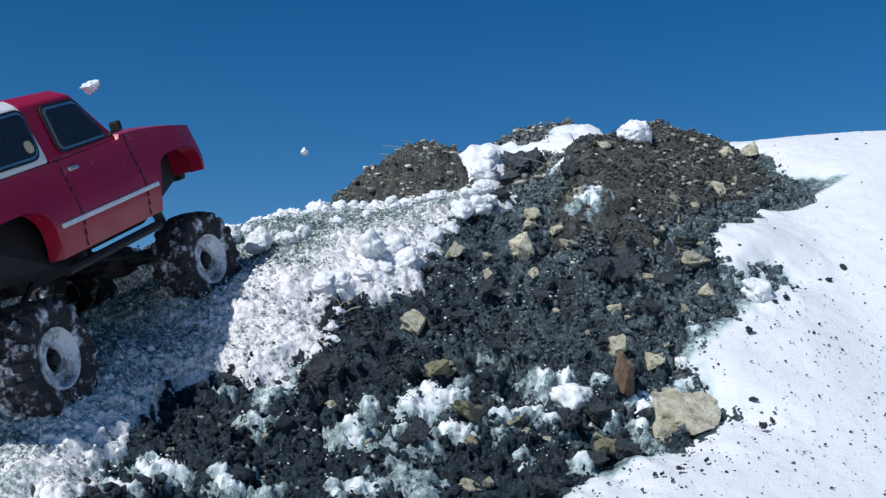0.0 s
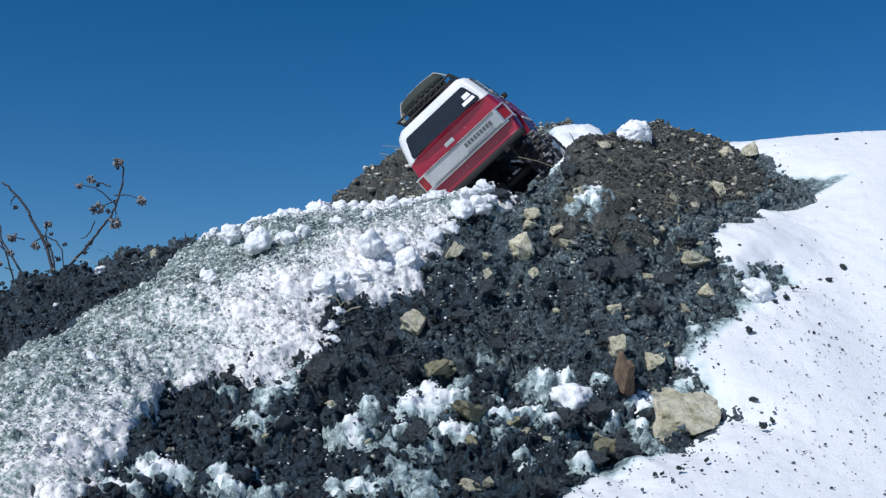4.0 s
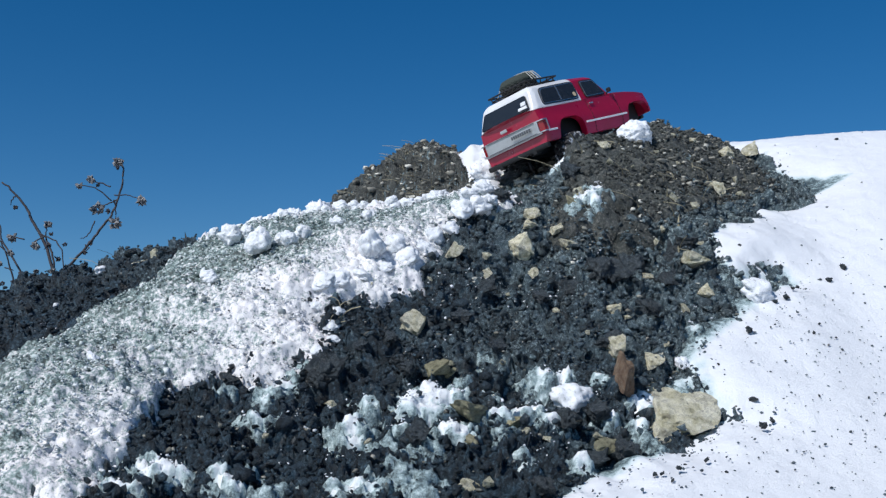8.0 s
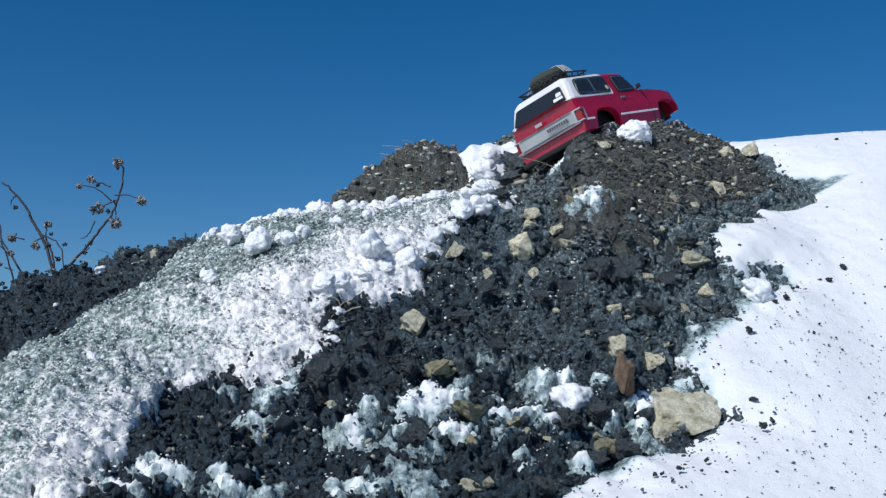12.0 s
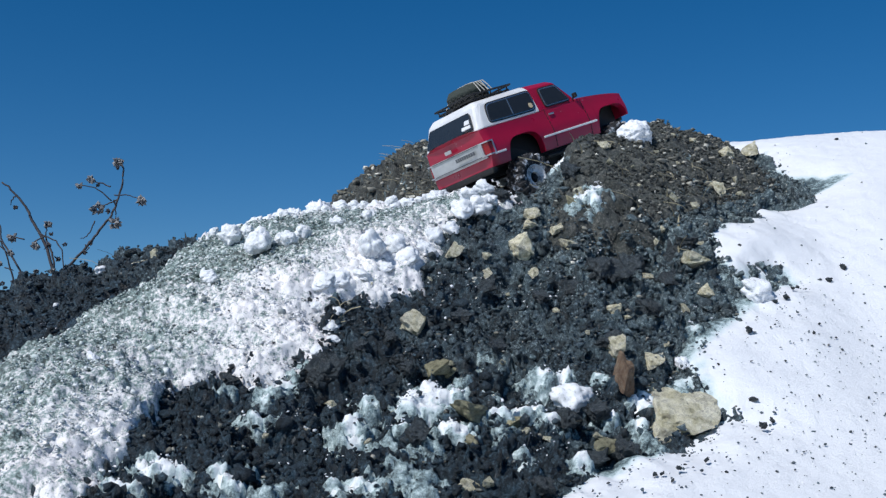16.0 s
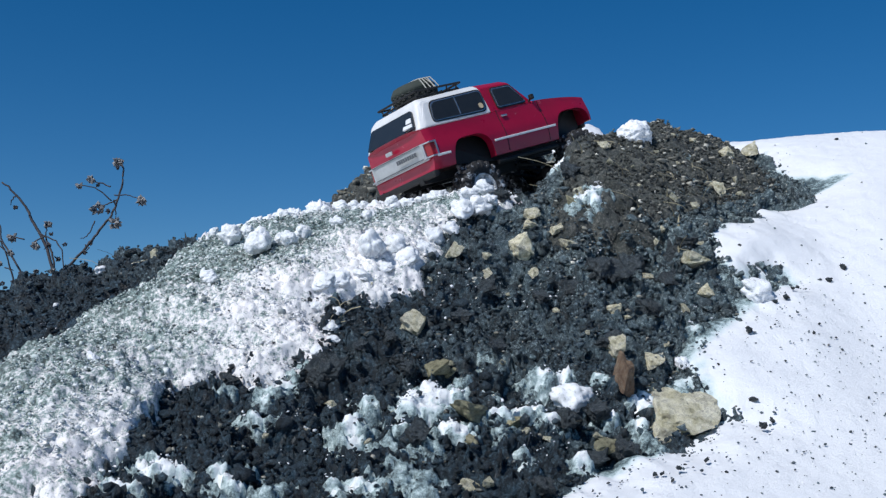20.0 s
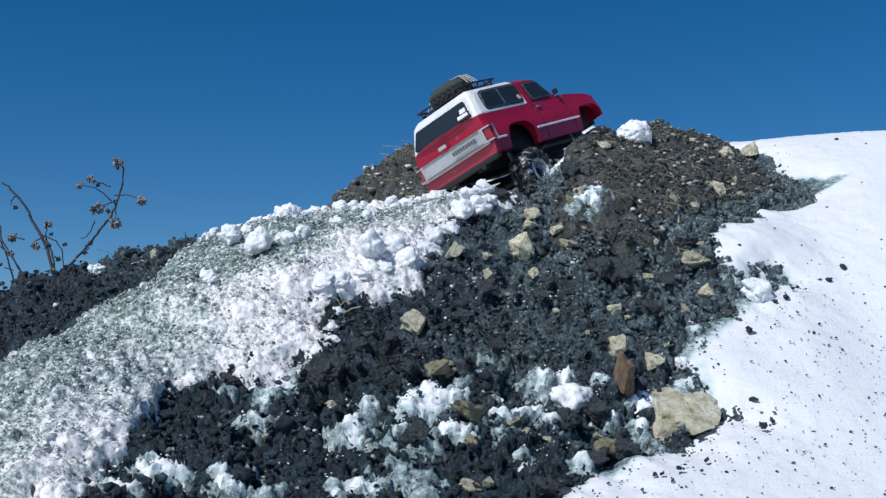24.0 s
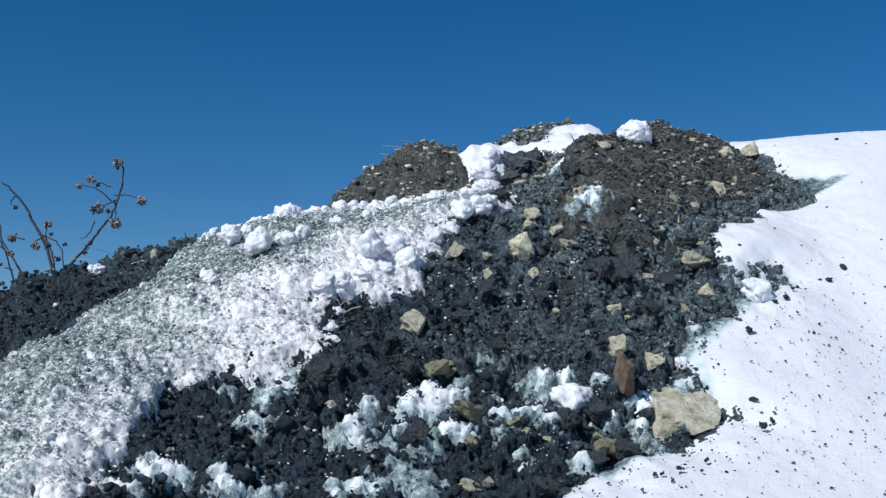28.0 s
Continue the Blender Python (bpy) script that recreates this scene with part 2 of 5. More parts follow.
section(0.13, (0.3, .03), (1.10, .355), (1.42, .58), (1.72, .775), (2.1, .81), (2.9, .95), (3.6, 1.20), (6.0, .30))
section(0.22, (0.3, .03), (1.12, .355), (1.50, .64), (1.80, .865), (2.1, .89), (2.9, .99), (3.6, 1.29), (6.0, .35))
section(0.32, (0.3, .03), (1.15, .36), (1.52, .64), (1.88, .902), (2.2, .955), (2.9, 1.03), (3.6, 1.335), (6.0, .40))
section(0.44, (0.3, .03), (1.18, .36), (1.60, .67), (2.08, .955), (2.4, 1.00), (3.0, 1.09), (3.6, 1.33), (6.0, .45))
section(0.56, (0.3, .03), (1.20, .36), (1.70, .70), (2.14, .935), (2.5, 1.00), (3.1, 1.11), (3.7, 1.15), (6.0, .50))
section(0.85, (0.3, .03), (1.20, .37), (1.75, .74), (2.20, .955), (2.7, .985), (3.2, 1.03), (4.0, 1.05), (6.0, .60))
section(1.30, (0.3, .03), (1.20, .38), (1.75, .76), (2.20, .960), (2.8, .95), (3.3, .95), (4.2, .90), (6.0, .60))
section(3.00, (0.3, .05), (1.20, .36), (1.80, .62), (2.40, .80), (2.9, .80), (3.5, .75), (4.4, .60), (6.5, .30))
SX = np.array([s[0] for s in SECTIONS])
SY = np.array([[p[0] for p in s[1]] for s in SECTIONS])
SZ = np.array([[p[1] for p in s[1]] for s in SECTIONS])


def slopes(xs, v):
    """Slopes of a monotone cubic through v at xs, along the first axis."""
    h = np.diff(xs, axis=0)
    d = np.diff(v, axis=0) / h
    m = np.zeros_like(v)
    ok = d[1:] * d[:-1] > 0
    safe = np.where(ok, 1, 0)
    m[1:-1] = safe * 2 * d[1:] * d[:-1] / np.where(ok, d[1:] + d[:-1], 1)
    m[0], m[-1] = d[0], d[-1]
    return m


def cubic(t, h, v0, v1, m0, m1):
    t2, t3 = t * t, t * t * t
    return (2 * t3 - 3 * t2 + 1) * v0 + (t3 - 2 * t2 + t) * h * m0 + (3 * t2 - 2 * t3) * v1 + (t3 - t2) * h * m1


SXC = SX[:, None] * np.ones_like(SY)
SYM, SZM = slopes(SXC, SY), slopes(SXC, SZ)


def base_height(x, y):
    """The bare form of the heap and the land round it."""
    x, y = np.asarray(x, float), np.asarray(y, float)
    shape = np.broadcast(x, y).shape
    x, y = np.broadcast_to(x, shape).ravel(), np.broadcast_to(y, shape).ravel()
    out = np.zeros(x.shape)
    for s in range(0, len(x), 40000):
        xs, ys = x[s:s + 40000], y[s:s + 40000]
        xc = np.clip(xs, SX[0], SX[-1])
        i = np.clip(np.searchsorted(SX, xc) - 1, 0, len(SX) - 2)
        h = (SX[i + 1] - SX[i])[:, None]
        t = ((xc - SX[i])[:, None]) / h
        yy = cubic(t, h, SY[i], SY[i + 1], SYM[i], SYM[i + 1])
        zz = cubic(t, h, SZ[i], SZ[i + 1], SZM[i], SZM[i + 1])
        mm = slopes(yy.T, zz.T).T
        yc = np.clip(ys, yy[:, 0], yy[:, -1])
        j = np.clip((yy[:, :-1] <= yc[:, None]).sum(1) - 1, 0, yy.shape[1] - 2)
        r = np.arange(len(xs))
        hh = yy[r, j + 1] - yy[r, j]
        z = cubic((yc - yy[r, j]) / hh, hh, zz[r, j], zz[r, j + 1], mm[r, j], mm[r, j + 1])
        z *= 1 - smooth(3.0, 9.0, np.abs(xs))
        z *= 1 - smooth(6.0, 11.0, ys)
        out[s:s + 40000] = z
    return out.reshape(shape)


# small knolls and hollows on the heap: x, y, radius in x, radius in y, height
KNOLLS = [(-0.28, 1.47, 0.07, 0.07, -0.024), (-0.20, 1.55, 0.07, 0.07, -0.017), (-0.12, 1.63, 0.06, 0.06, -0.011), (-0.045, 1.70, 0.05, 0.05, -0.010),
          (-0.52, 3.30, 0.09, 0.18, 0.10), (-0.43, 3.30, 0.08, 0.18, 0.125), (-0.35, 3.30, 0.08, 0.18, 0.160), (-0.27, 3.30, 0.08, 0.18, 0.185), (-0.19, 3.30, 0.08, 0.18, 0.232), (-0.10, 3.30, 0.08, 0.18, 0.205), (-0.01, 3.30, 0.09, 0.20, 0.242), (0.08, 3.30, 0.07, 0.20, 0.060), (0.16, 3.36, 0.07, 0.15, 0.040), (0.25, 3.62, 0.06, 0.10, 0.03),
          (0.20, 1.86, 0.05, 0.06, 0.015), (0.40, 2.12, 0.07, 0.09, 0.010), (0.29, 1.50, 0.09, 0.04, 0.015),
          (0.28, 1.555, 0.075, 0.022, -0.030), (-0.43, 1.17, 0.13, 0.15, 0.048), (-0.35, 1.94, 0.055, 0.14, -0.014), (-0.29, 1.90, 0.05, 0.12, -0.006)]


def ground_height(x, y):
    z = base_height(x, y)
    for kx, ky, rx, ry, kh in KNOLLS:
        z = z + kh * np.exp(-((x - kx) / rx) ** 2 - ((y - ky) / ry) ** 2)
    return z


# ---------- ground and snow sheets ----------
def soil_relief(x, y):
    """Clods and crumbs: what the bare soil adds to the form of the heap."""
    near = smooth(0.6, 1.0, y) * (1 - smooth(4.0, 5.0, y)) * (1 - smooth(1.5, 2.5, np.abs(x)))
    v = (y + base_height(x, y)) / 1.35   # runs evenly along the slope
    wx, wy = x + 0.02 * value_noise(x * 22, v * 22, 3), v + 0.02 * value_noise(x * 22, v * 22, 4)
    z = 0.016 * fbm(x * 5, y * 5, 3, 21)
    z += 0.012 * plates(wx * 12, wy * 11, 11, 1.1) + 0.011 * plates(wx * 30 + 0.2 * wy, wy * 27, 12, 1.3)
    z += 0.0085 * plates(wx * 66, wy * 60, 13, 1.4) + 0.0055 * plates(x * 125, v * 118, 14, 1.4) + 0.0045 * fbm(x * 75, v * 75, 4, 31, 0.8)
    z -= 0.018 * smooth(0.25, 0.6, fbm(x * 11, y * 11, 3, 33))
    return (z - 0.020) * near


# snow left in hollows of the bare soil: x, y, radius
PATCHES = [(-0.029, 1.234, 0.018), (-0.008, 1.244, 0.019), (0.013, 1.251, 0.012), (-0.035, 1.212, 0.014), (-0.014, 1.216, 0.014), (0.009, 1.188, 0.014), (0.019, 1.181, 0.010),
        (-0.039, 1.180, 0.007), (-0.094, 1.189, 0.009), (-0.090, 1.168, 0.007), (-0.087, 1.198, 0.005), (-0.076, 1.221, 0.005), (-0.083, 1.230, 0.004), (-0.180, 1.239, 0.009),
        (-0.168, 1.250, 0.008), (-0.186, 1.220, 0.005), (-0.189, 1.186, 0.005), (0.051, 1.216, 0.009), (0.066, 1.219, 0.010), (0.084, 1.228, 0.010), (0.097, 1.240, 0.007),
        (0.072, 1.234, 0.005), (0.114, 1.291, 0.009), (0.133, 1.297, 0.009), (0.114, 1.227, 0.007), (0.177, 1.292, 0.006), (0.219, 1.266, 0.012), (0.207, 1.269, 0.006),
        (0.228, 1.280, 0.007), (0.211, 1.240, 0.007), (0.079, 1.164, 0.005), (0.081, 1.147, 0.006), (0.094, 1.142, 0.005), (0.139, 1.174, 0.007), (0.138, 1.163, 0.004),
        (-0.103, 1.082, 0.005), (-0.100, 1.070, 0.005), (-0.082, 1.089, 0.008), (-0.069, 1.078, 0.006), (-0.198, 1.073, 0.009), (-0.209, 1.086, 0.005), (-0.189, 1.064, 0.006),
        (0.181, 1.241, 0.004), (-0.260, 1.082, 0.018), (-0.240, 1.080, 0.008), (-0.279, 1.087, 0.008), (-0.289, 1.044, 0.011), (-0.275, 1.044, 0.007), (-0.326, 1.067, 0.011),
        (-0.321, 1.088, 0.006), (-0.337, 1.040, 0.008), (-0.056, 1.447, 0.009), (-0.067, 1.449, 0.006), (0.205, 1.611, 0.012), (0.223, 1.625, 0.009), (0.189, 1.600, 0.007),
        (0.215, 1.597, 0.007), (0.182, 1.799, 0.012), (0.199, 3.078, 0.012), (0.182, 3.024, 0.012), (0.302, 1.398, 0.005)]
# thin, half-melted snow that lets the soil through
MELT = [(-0.050, 1.215, 0.008), (0.039, 1.205, 0.011), (-0.008, 1.156, 0.010), (-0.027, 1.148, 0.010), (-0.047, 1.150, 0.008), (-0.053, 1.165, 0.008), (-0.069, 1.152, 0.005),
        (-0.045, 1.122, 0.010), (-0.031, 1.098, 0.014), (-0.049, 1.084, 0.011), (-0.064, 1.073, 0.010), (-0.015, 1.105, 0.010), (0.003, 1.105, 0.007), (-0.012, 1.081, 0.011),
        (-0.071, 1.105, 0.007), (-0.174, 1.186, 0.007), (-0.192, 1.188, 0.007), (-0.160, 1.062, 0.009), (-0.146, 1.070, 0.006), (-0.188, 1.077, 0.010), (-0.203, 1.058, 0.007),
        (-0.182, 1.100, 0.005), (0.039, 1.149, 0.006), (0.067, 1.198, 0.008), (0.063, 1.180, 0.006), (0.022, 1.274, 0.008), (0.009, 1.264, 0.007), (0.048, 1.255, 0.005),
        (0.055, 1.316, 0.005), (-0.164, 1.273, 0.007), (-0.147, 1.295, 0.008), (-0.234, 1.244, 0.007), (0.263, 1.299, 0.009), (0.207, 1.220, 0.008), (0.221, 1.214, 0.007),
        (0.105, 1.293, 0.006), (-0.233, 1.069, 0.006), (-0.309, 1.062, 0.007)]


def reach(spots, x, y):
    """Distance inside the nearest of some round spots, taken along the slope."""
    d = np.full(x.shape, -1.0)
    for px, py, r in spots:
        d = np.maximum(d, r - np.hypot(x - px, (y - py) * 1.4))
    return d


def patch_reach(x, y):
    return np.maximum(reach(PATCHES, x, y) + 0.0045, reach(MELT, x, y))


def ground_z(x, y):
    """The bare soil; under deep snow it lies smooth and low."""
    x, y = np.asarray(x, float), np.asarray(y, float)
    deep = np.maximum(smooth(0.0, 0.07, field_cover(x, y)), smooth(0.02, 0.09, outline_distance(TRACK, x, y)))
    deep = np.maximum(deep, 0.75 * smooth(-0.006, 0.006, patch_reach(x, y)))
    return ground_height(x, y) + soil_relief(x, y) * (1 - deep) * (1 - 0.55 * smooth(0, 0.04, outline_distance(DRY_TOP, x, y))) - 0.012 * deep


def outline_distance(poly, x, y):
    """Distance to a closed outline in plan, positive inside."""
    x, y = np.asarray(x, float), np.asarray(y, float)
    best, inside = np.full(x.shape, 1e9), np.zeros(x.shape, bool)
    n = len(poly)
    for k in range(n):
        (ax, ay), (bx, by) = poly[k], poly[(k + 1) % n]
        ex, ey = bx - ax, by - ay
        t = np.clip(((x - ax) * ex + (y - ay) * ey) / (ex * ex + ey * ey), 0, 1)
        best = np.minimum(best, np.hypot(x - ax - t * ex, y - ay - t * ey))
        cross = (ay > y) != (by > y)
        inside ^= cross & (x < ax + (y - ay) * ex / (ey if ey else 1e-9))
    return np.where(inside, best, -best)


BARE = [(0.50, 2.60), (0.52, 2.20), (0.565, 2.06), (0.565, 1.99), (0.565, 1.93), (0.575, 1.88), (0.568, 1.83), (0.487, 1.754), (0.425, 1.685), (0.390, 1.645), (0.370, 1.613), (0.358, 1.58),
        (0.366, 1.531), (0.383, 1.505), (0.414, 1.522), (0.460, 1.545), (0.420, 1.507), (0.383, 1.472), (0.355, 1.440), (0.330, 1.410), (0.297, 1.376), (0.272, 1.338), (0.255, 1.31),
        (0.275, 1.30), (0.305, 1.27), (0.27, 1.24), (0.223, 1.213), (0.178, 1.185), (0.145, 1.160), (0.108, 1.125), (0.04, 1.02), (-0.30, 0.96),
        (-0.80, 1.05), (-1.40, 1.60), (-1.50, 2.40), (-0.90, 3.00), (-0.45, 3.60), (0.10, 3.80), (0.38, 3.70), (0.40, 3.50), (0.30, 3.40), (0.40, 3.00)]
TRACK = [(0.1, 1.66), (0.07, 1.64), (0.051, 1.568), (0.000, 1.522), (-0.036, 1.458), (-0.076, 1.428), (-0.110, 1.395), (-0.150, 1.375), (-0.119, 1.365), (-0.140, 1.315), (-0.163, 1.282), (-0.205, 1.272),
         (-0.245, 1.272), (-0.285, 1.252), (-0.300, 1.210), (-0.312, 1.180), (-0.305, 1.120), (-0.310, 1.044), (-0.42, 0.9),
         (-0.95, 0.9), (-0.62, 1.11), (-0.485, 1.215), (-0.482, 1.343), (-0.470, 1.401), (-0.462, 1.470), (-0.424, 1.485), (-0.410, 1.549), (-0.405, 1.648), (-0.412, 1.788), (-0.42, 1.95), (-0.5, 2.3),
         (-0.4, 2.6), (-0.1, 2.85), (0.05, 2.85), (0.10, 2.6), (0.09, 2.2), (0.10, 1.9)]
SADDLE = [(0.070, 3.31), (0.060, 3.20), (0.09, 3.06), (0.14, 3.05), (0.165, 3.19), (0.19, 3.225), (0.284, 3.215), (0.45, 3.10), (0.62, 3.15), (0.60, 3.60), (0.46, 3.66), (0.41, 3.50),
          (0.375, 3.41), (0.29, 3.335), (0.19, 3.335), (0.13, 3.36)]


# thin snow up the crease between two swells, its shade put into the colour
SHADED_WEDGE = [(0.555, 1.940), (0.555, 1.870), (0.582, 1.853), (0.608, 1.858), (0.636, 1.857), (0.678, 1.880), (0.640, 1.897), (0.623, 1.910), (0.591, 1.916)]
DRY_TOP = [(0.20, 1.80), (0.27, 1.86), (0.36, 2.02), (0.50, 2.06), (0.55, 2.00), (0.565, 1.88), (0.49, 1.77), (0.41, 1.68), (0.37, 1.655), (0.29, 1.60), (0.23, 1.58), (0.18, 1.575), (0.16, 1.62),
           (0.19, 1.70)]


def field_cover(x, y):
    return -outline_distance(BARE, x, y)


def edge_wave(x, y, seed, amp):
    return amp * (fbm(x * 16, y * 16, 4, seed, 0.6))


def field_z(x, y):
    """The clean snow round the heap: thin at its edge, smooth beyond."""
    d = field_cover(x, y) + edge_wave(x, y, 41, 0.011)
    h = np.where(d > 0, 0.034 * (1 - np.exp(-np.maximum(d, 0) / 0.035)), np.maximum(d, -0.08) * 1.4)
    swell = 0.006 * fbm(x * 4, y * 4, 2, 43) + 0.0007 * fbm(x * 60, y * 60, 4, 44, 0.7)
    lumps, tag = cells(x * 30, y * 30, 45)
    swell += 0.006 * np.maximum(0, 0.45 - lumps) * (tag > 0.6) * (1 - smooth(0.03, 0.15, d))
    hollow = -0.020 * np.exp(-((x - 0.600) / 0.060) ** 2 - ((y - 1.875 - 0.4 * (x - 0.600)) / 0.045) ** 2) + 0.006 * np.exp(-((x - 0.66) / 0.09) ** 2 - ((y - 1.785 - 0.5 * (x - 0.66)) / 0.045) ** 2)
    far = 1 - smooth(5, 20, np.hypot(x, y))
    return ground_height(x, y) + h - 0.004 + (swell * np.clip(d * 12, 0.15, 1) + hollow) * far


def track_z(x, y):
    """The trodden, dirty snow on the ramp."""
    d = outline_distance(TRACK, x, y) + edge_wave(x, y, 51, 0.014)
    h = np.where(d > 0, 0.030 * (1 - np.exp(-np.maximum(d, 0) / 0.02)), np.maximum(1.35 * d, -0.09))
    v = (y + base_height(x, y)) / 1.35
    big, tag = cells(x * 16, v * 16, 52)
    fine, tag2 = cells(x * 62, v * 62, 53)
    crumb = 0.006 * smooth(0.55, 0.1, big) * smooth(0.5, 1.0, tag) + 0.0022 * smooth(0.6, 0.1, fine) * tag2 + 0.0030 * plates(x * 110, v * 100, 56, 1.4)
    crumb += 0.0042 * fbm(x * 45, v * 45, 3, 54, 0.8) + 0.0015 * value_noise(x * 210, v * 210, 57) + 0.0010 * value_noise(x * 390, v * 390, 58) + 0.009 * fbm(x * 6, v * 6, 2, 55) - 0.004
    return ground_height(x, y) + h - 0.006 + crumb


def saddle_z(x, y):
    d = outline_distance(SADDLE, x, y) + edge_wave(x, y, 61, 0.02)
    h = np.where(d > 0, 0.03 * (1 - np.exp(-np.maximum(d, 0) / 0.04)), np.maximum(d, -0.08))
    return ground_height(x, y) + h + 0.012 * fbm(x * 14, y * 14, 5, 62, 0.6)


def dry_z(x, y):
    d = outline_distance(DRY_TOP, x, y) + edge_wave(x, y, 91, 0.012)
    h = np.where(d > 0, 0.016 * (1 - np.exp(-np.maximum(d, 0) / 0.015)), np.maximum(d, -0.06))
    lumps, tag = cells(x * 34, y * 34, 92)
    return ground_height(x, y) + h + 0.006 * fbm(x * 12, y * 12, 4, 93, 0.6) + 0.014 * np.maximum(0, 0.5 - lumps) * (tag > 0.5) + 0.007 * plates(x * 38, y * 38, 94, 1.3) + 0.0045 * plates(x * 85, y * 85, 96, 1.4) - 0.009


def sheet(name, xs, ys, height, mat, keep=None, flat=True):
    gx, gy = np.meshgrid(xs, ys)
    base = ground_height(gx, gy)
    e = 0.012
    sx = (ground_height(gx + e, gy) - ground_height(gx - e, gy)) / (2 * e)
    sy = (ground_height(gx, gy + e) - ground_height(gx, gy - e)) / (2 * e)
    off = (height(gx, gy) - base) / (1 + sx * sx + sy * sy)   # laid on square to the slope
    gx, gy, gz = gx - sx * off, gy - sy * off, base + off
    nx, ny = len(xs), len(ys)
    i = np.arange(nx * ny).reshape(ny, nx)
    quads = np.stack([i[:-1, :-1], i[:-1, 1:], i[1:, 1:], i[1:, :-1]], -1).reshape(-1, 4)
    if keep is not None:
        ok = keep(*np.meshgrid(xs, ys))
        ok = (ok[:-1, :-1] | ok[:-1, 1:] | ok[1:, 1:] | ok[1:, :-1]).ravel()
        quads = quads[ok]
    used = np.unique(quads)
    back = np.full(nx * ny, -1)
    back[used] = np.arange(len(used))
    verts = np.stack([gx.ravel(), gy.ravel(), gz.ravel()], -1)[used]
    return new(name, mesh_from(name, verts, back[quads], mat, flat))


def set_wet_shade(ob, measure):
    """How dark each point of a snow sheet is: thin wet edges, and shade painted in the crease."""
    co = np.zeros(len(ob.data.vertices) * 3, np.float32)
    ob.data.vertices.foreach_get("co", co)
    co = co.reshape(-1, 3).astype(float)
    ob.data.attributes.new("wet_shade", "FLOAT", "POINT").data.foreach_set("value", measure(co[:, 0], co[:, 1]).astype(np.float32))


def spans(*stretches):
    """Steps along an axis: (to, step) after the first number."""
    out = [stretches[0]]
    for end, step in stretches[1:]:
        n = max(1, round((end - out[-1]) / step))
        out += list(np.linspace(out[-1], end, n + 1)[1:])
    return np.array(out)


XS = spans(-900, (-100, 200), (-10, 15), (-3, 0.8), (-1.3, 0.1), (-0.85, 0.015), (0.60, 0.0027), (1.2, 0.02), (3, 0.1), (10, 0.8), (100, 15), (900, 200))
YS = spans(-900, (-100, 200), (-10, 15), (-1, 0.8), (0.8, 0.1), (0.98, 0.02), (2.00, 0.0027), (2.3, 0.006), (3.9, 0.012), (6, 0.1), (12, 0.8), (100, 15), (900, 200))
ground = sheet("ground", XS, YS, lambda x, y: ground_z(x, y) - 0.02 * smooth(4, 9, np.hypot(x, y - 1)), SOIL)
tagged(ground, "heap of dark damp soil with clods, bare of snow", "soil heap", kind="structure")
FX = spans(-900, (-100, 200), (-10, 15), (-3, 0.8), (-1.6, 0.1), (0.05, 0.03), (0.90, 0.0045), (1.3, 0.03), (3, 0.1), (10, 0.8), (100, 15), (900, 200))
FY = spans(-900, (-100, 200), (-10, 15), (-1, 0.8), (0.8, 0.1), (1.0, 0.02), (2.25, 0.0045), (4.0, 0.02), (6, 0.1), (12, 0.8), (100, 15), (900, 200))
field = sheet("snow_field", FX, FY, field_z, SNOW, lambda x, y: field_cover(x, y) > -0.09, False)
set_wet_shade(field, lambda x, y: np.maximum(0.95 * smooth(0.026, -0.012, field_cover(x, y) + edge_wave(x, y, 47, 0.012)),
                                           smooth(-0.010, 0.008, outline_distance(SHADED_WEDGE, x, y)) * (1.25 - 6.0 * np.clip(x - 0.57, 0, 0.11))))
tagged(field, "smooth white snow round the soil heap, with dark specks", "snow", kind="structure")
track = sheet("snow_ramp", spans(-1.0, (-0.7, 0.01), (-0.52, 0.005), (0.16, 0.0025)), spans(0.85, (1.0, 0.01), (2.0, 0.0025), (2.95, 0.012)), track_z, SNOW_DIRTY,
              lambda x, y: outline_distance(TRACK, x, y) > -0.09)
tagged(track, "ramp of dirty, crumbly trodden snow up the heap", "snow", kind="structure")
saddle = sheet("snow_saddle", np.arange(-0.05, 0.75, 0.01), np.arange(2.9, 3.8, 0.01), saddle_z, SNOW,
               lambda x, y: outline_distance(SADDLE, x, y) > -0.09, False)
tagged(saddle, "white snow left in the dip behind the crest", "snow", kind="structure")
dry = sheet("dry_soil", np.arange(0.10, 0.64, 0.0035), np.arange(1.52, 2.14, 0.0035), dry_z, DRY, lambda x, y: outline_distance(DRY_TOP, x, y) > -0.07)
tagged(dry, "layer of dry grey-brown soil on the crest", "soil heap", kind="structure")

knoll = sheet("stony_knoll", np.arange(-0.62, 0.14, 0.007), np.arange(2.86, 3.5, 0.007), lambda x, y: ground_height(x, y) + soil_relief(x, y) + 0.006 - 0.05 * (1 - smooth(0, 0.03, np.minimum(np.minimum(x + 0.60, 0.10 - x), np.minimum(y - 2.90, 3.48 - y)) + edge_wave(x, y, 95, 0.02))), KNOLL)
tagged(knoll, "grey-brown stony knoll behind the ramp", "soil heap", kind="structure")


def top_z(x, y):
    """The height of whatever lies uppermost."""
    x, y = np.atleast_1d(np.asarray(x, float)), np.atleast_1d(np.asarray(y, float))
    return np.maximum(np.maximum(np.maximum(ground_z(x, y), dry_z(x, y)), field_z(x, y)), np.maximum(track_z(x, y), saddle_z(x, y)))


def snow_over(x, y):
    g = ground_z(x, y)
    return (field_z(x, y) > g) | (track_z(x, y) > g) | (saddle_z(x, y) > g)

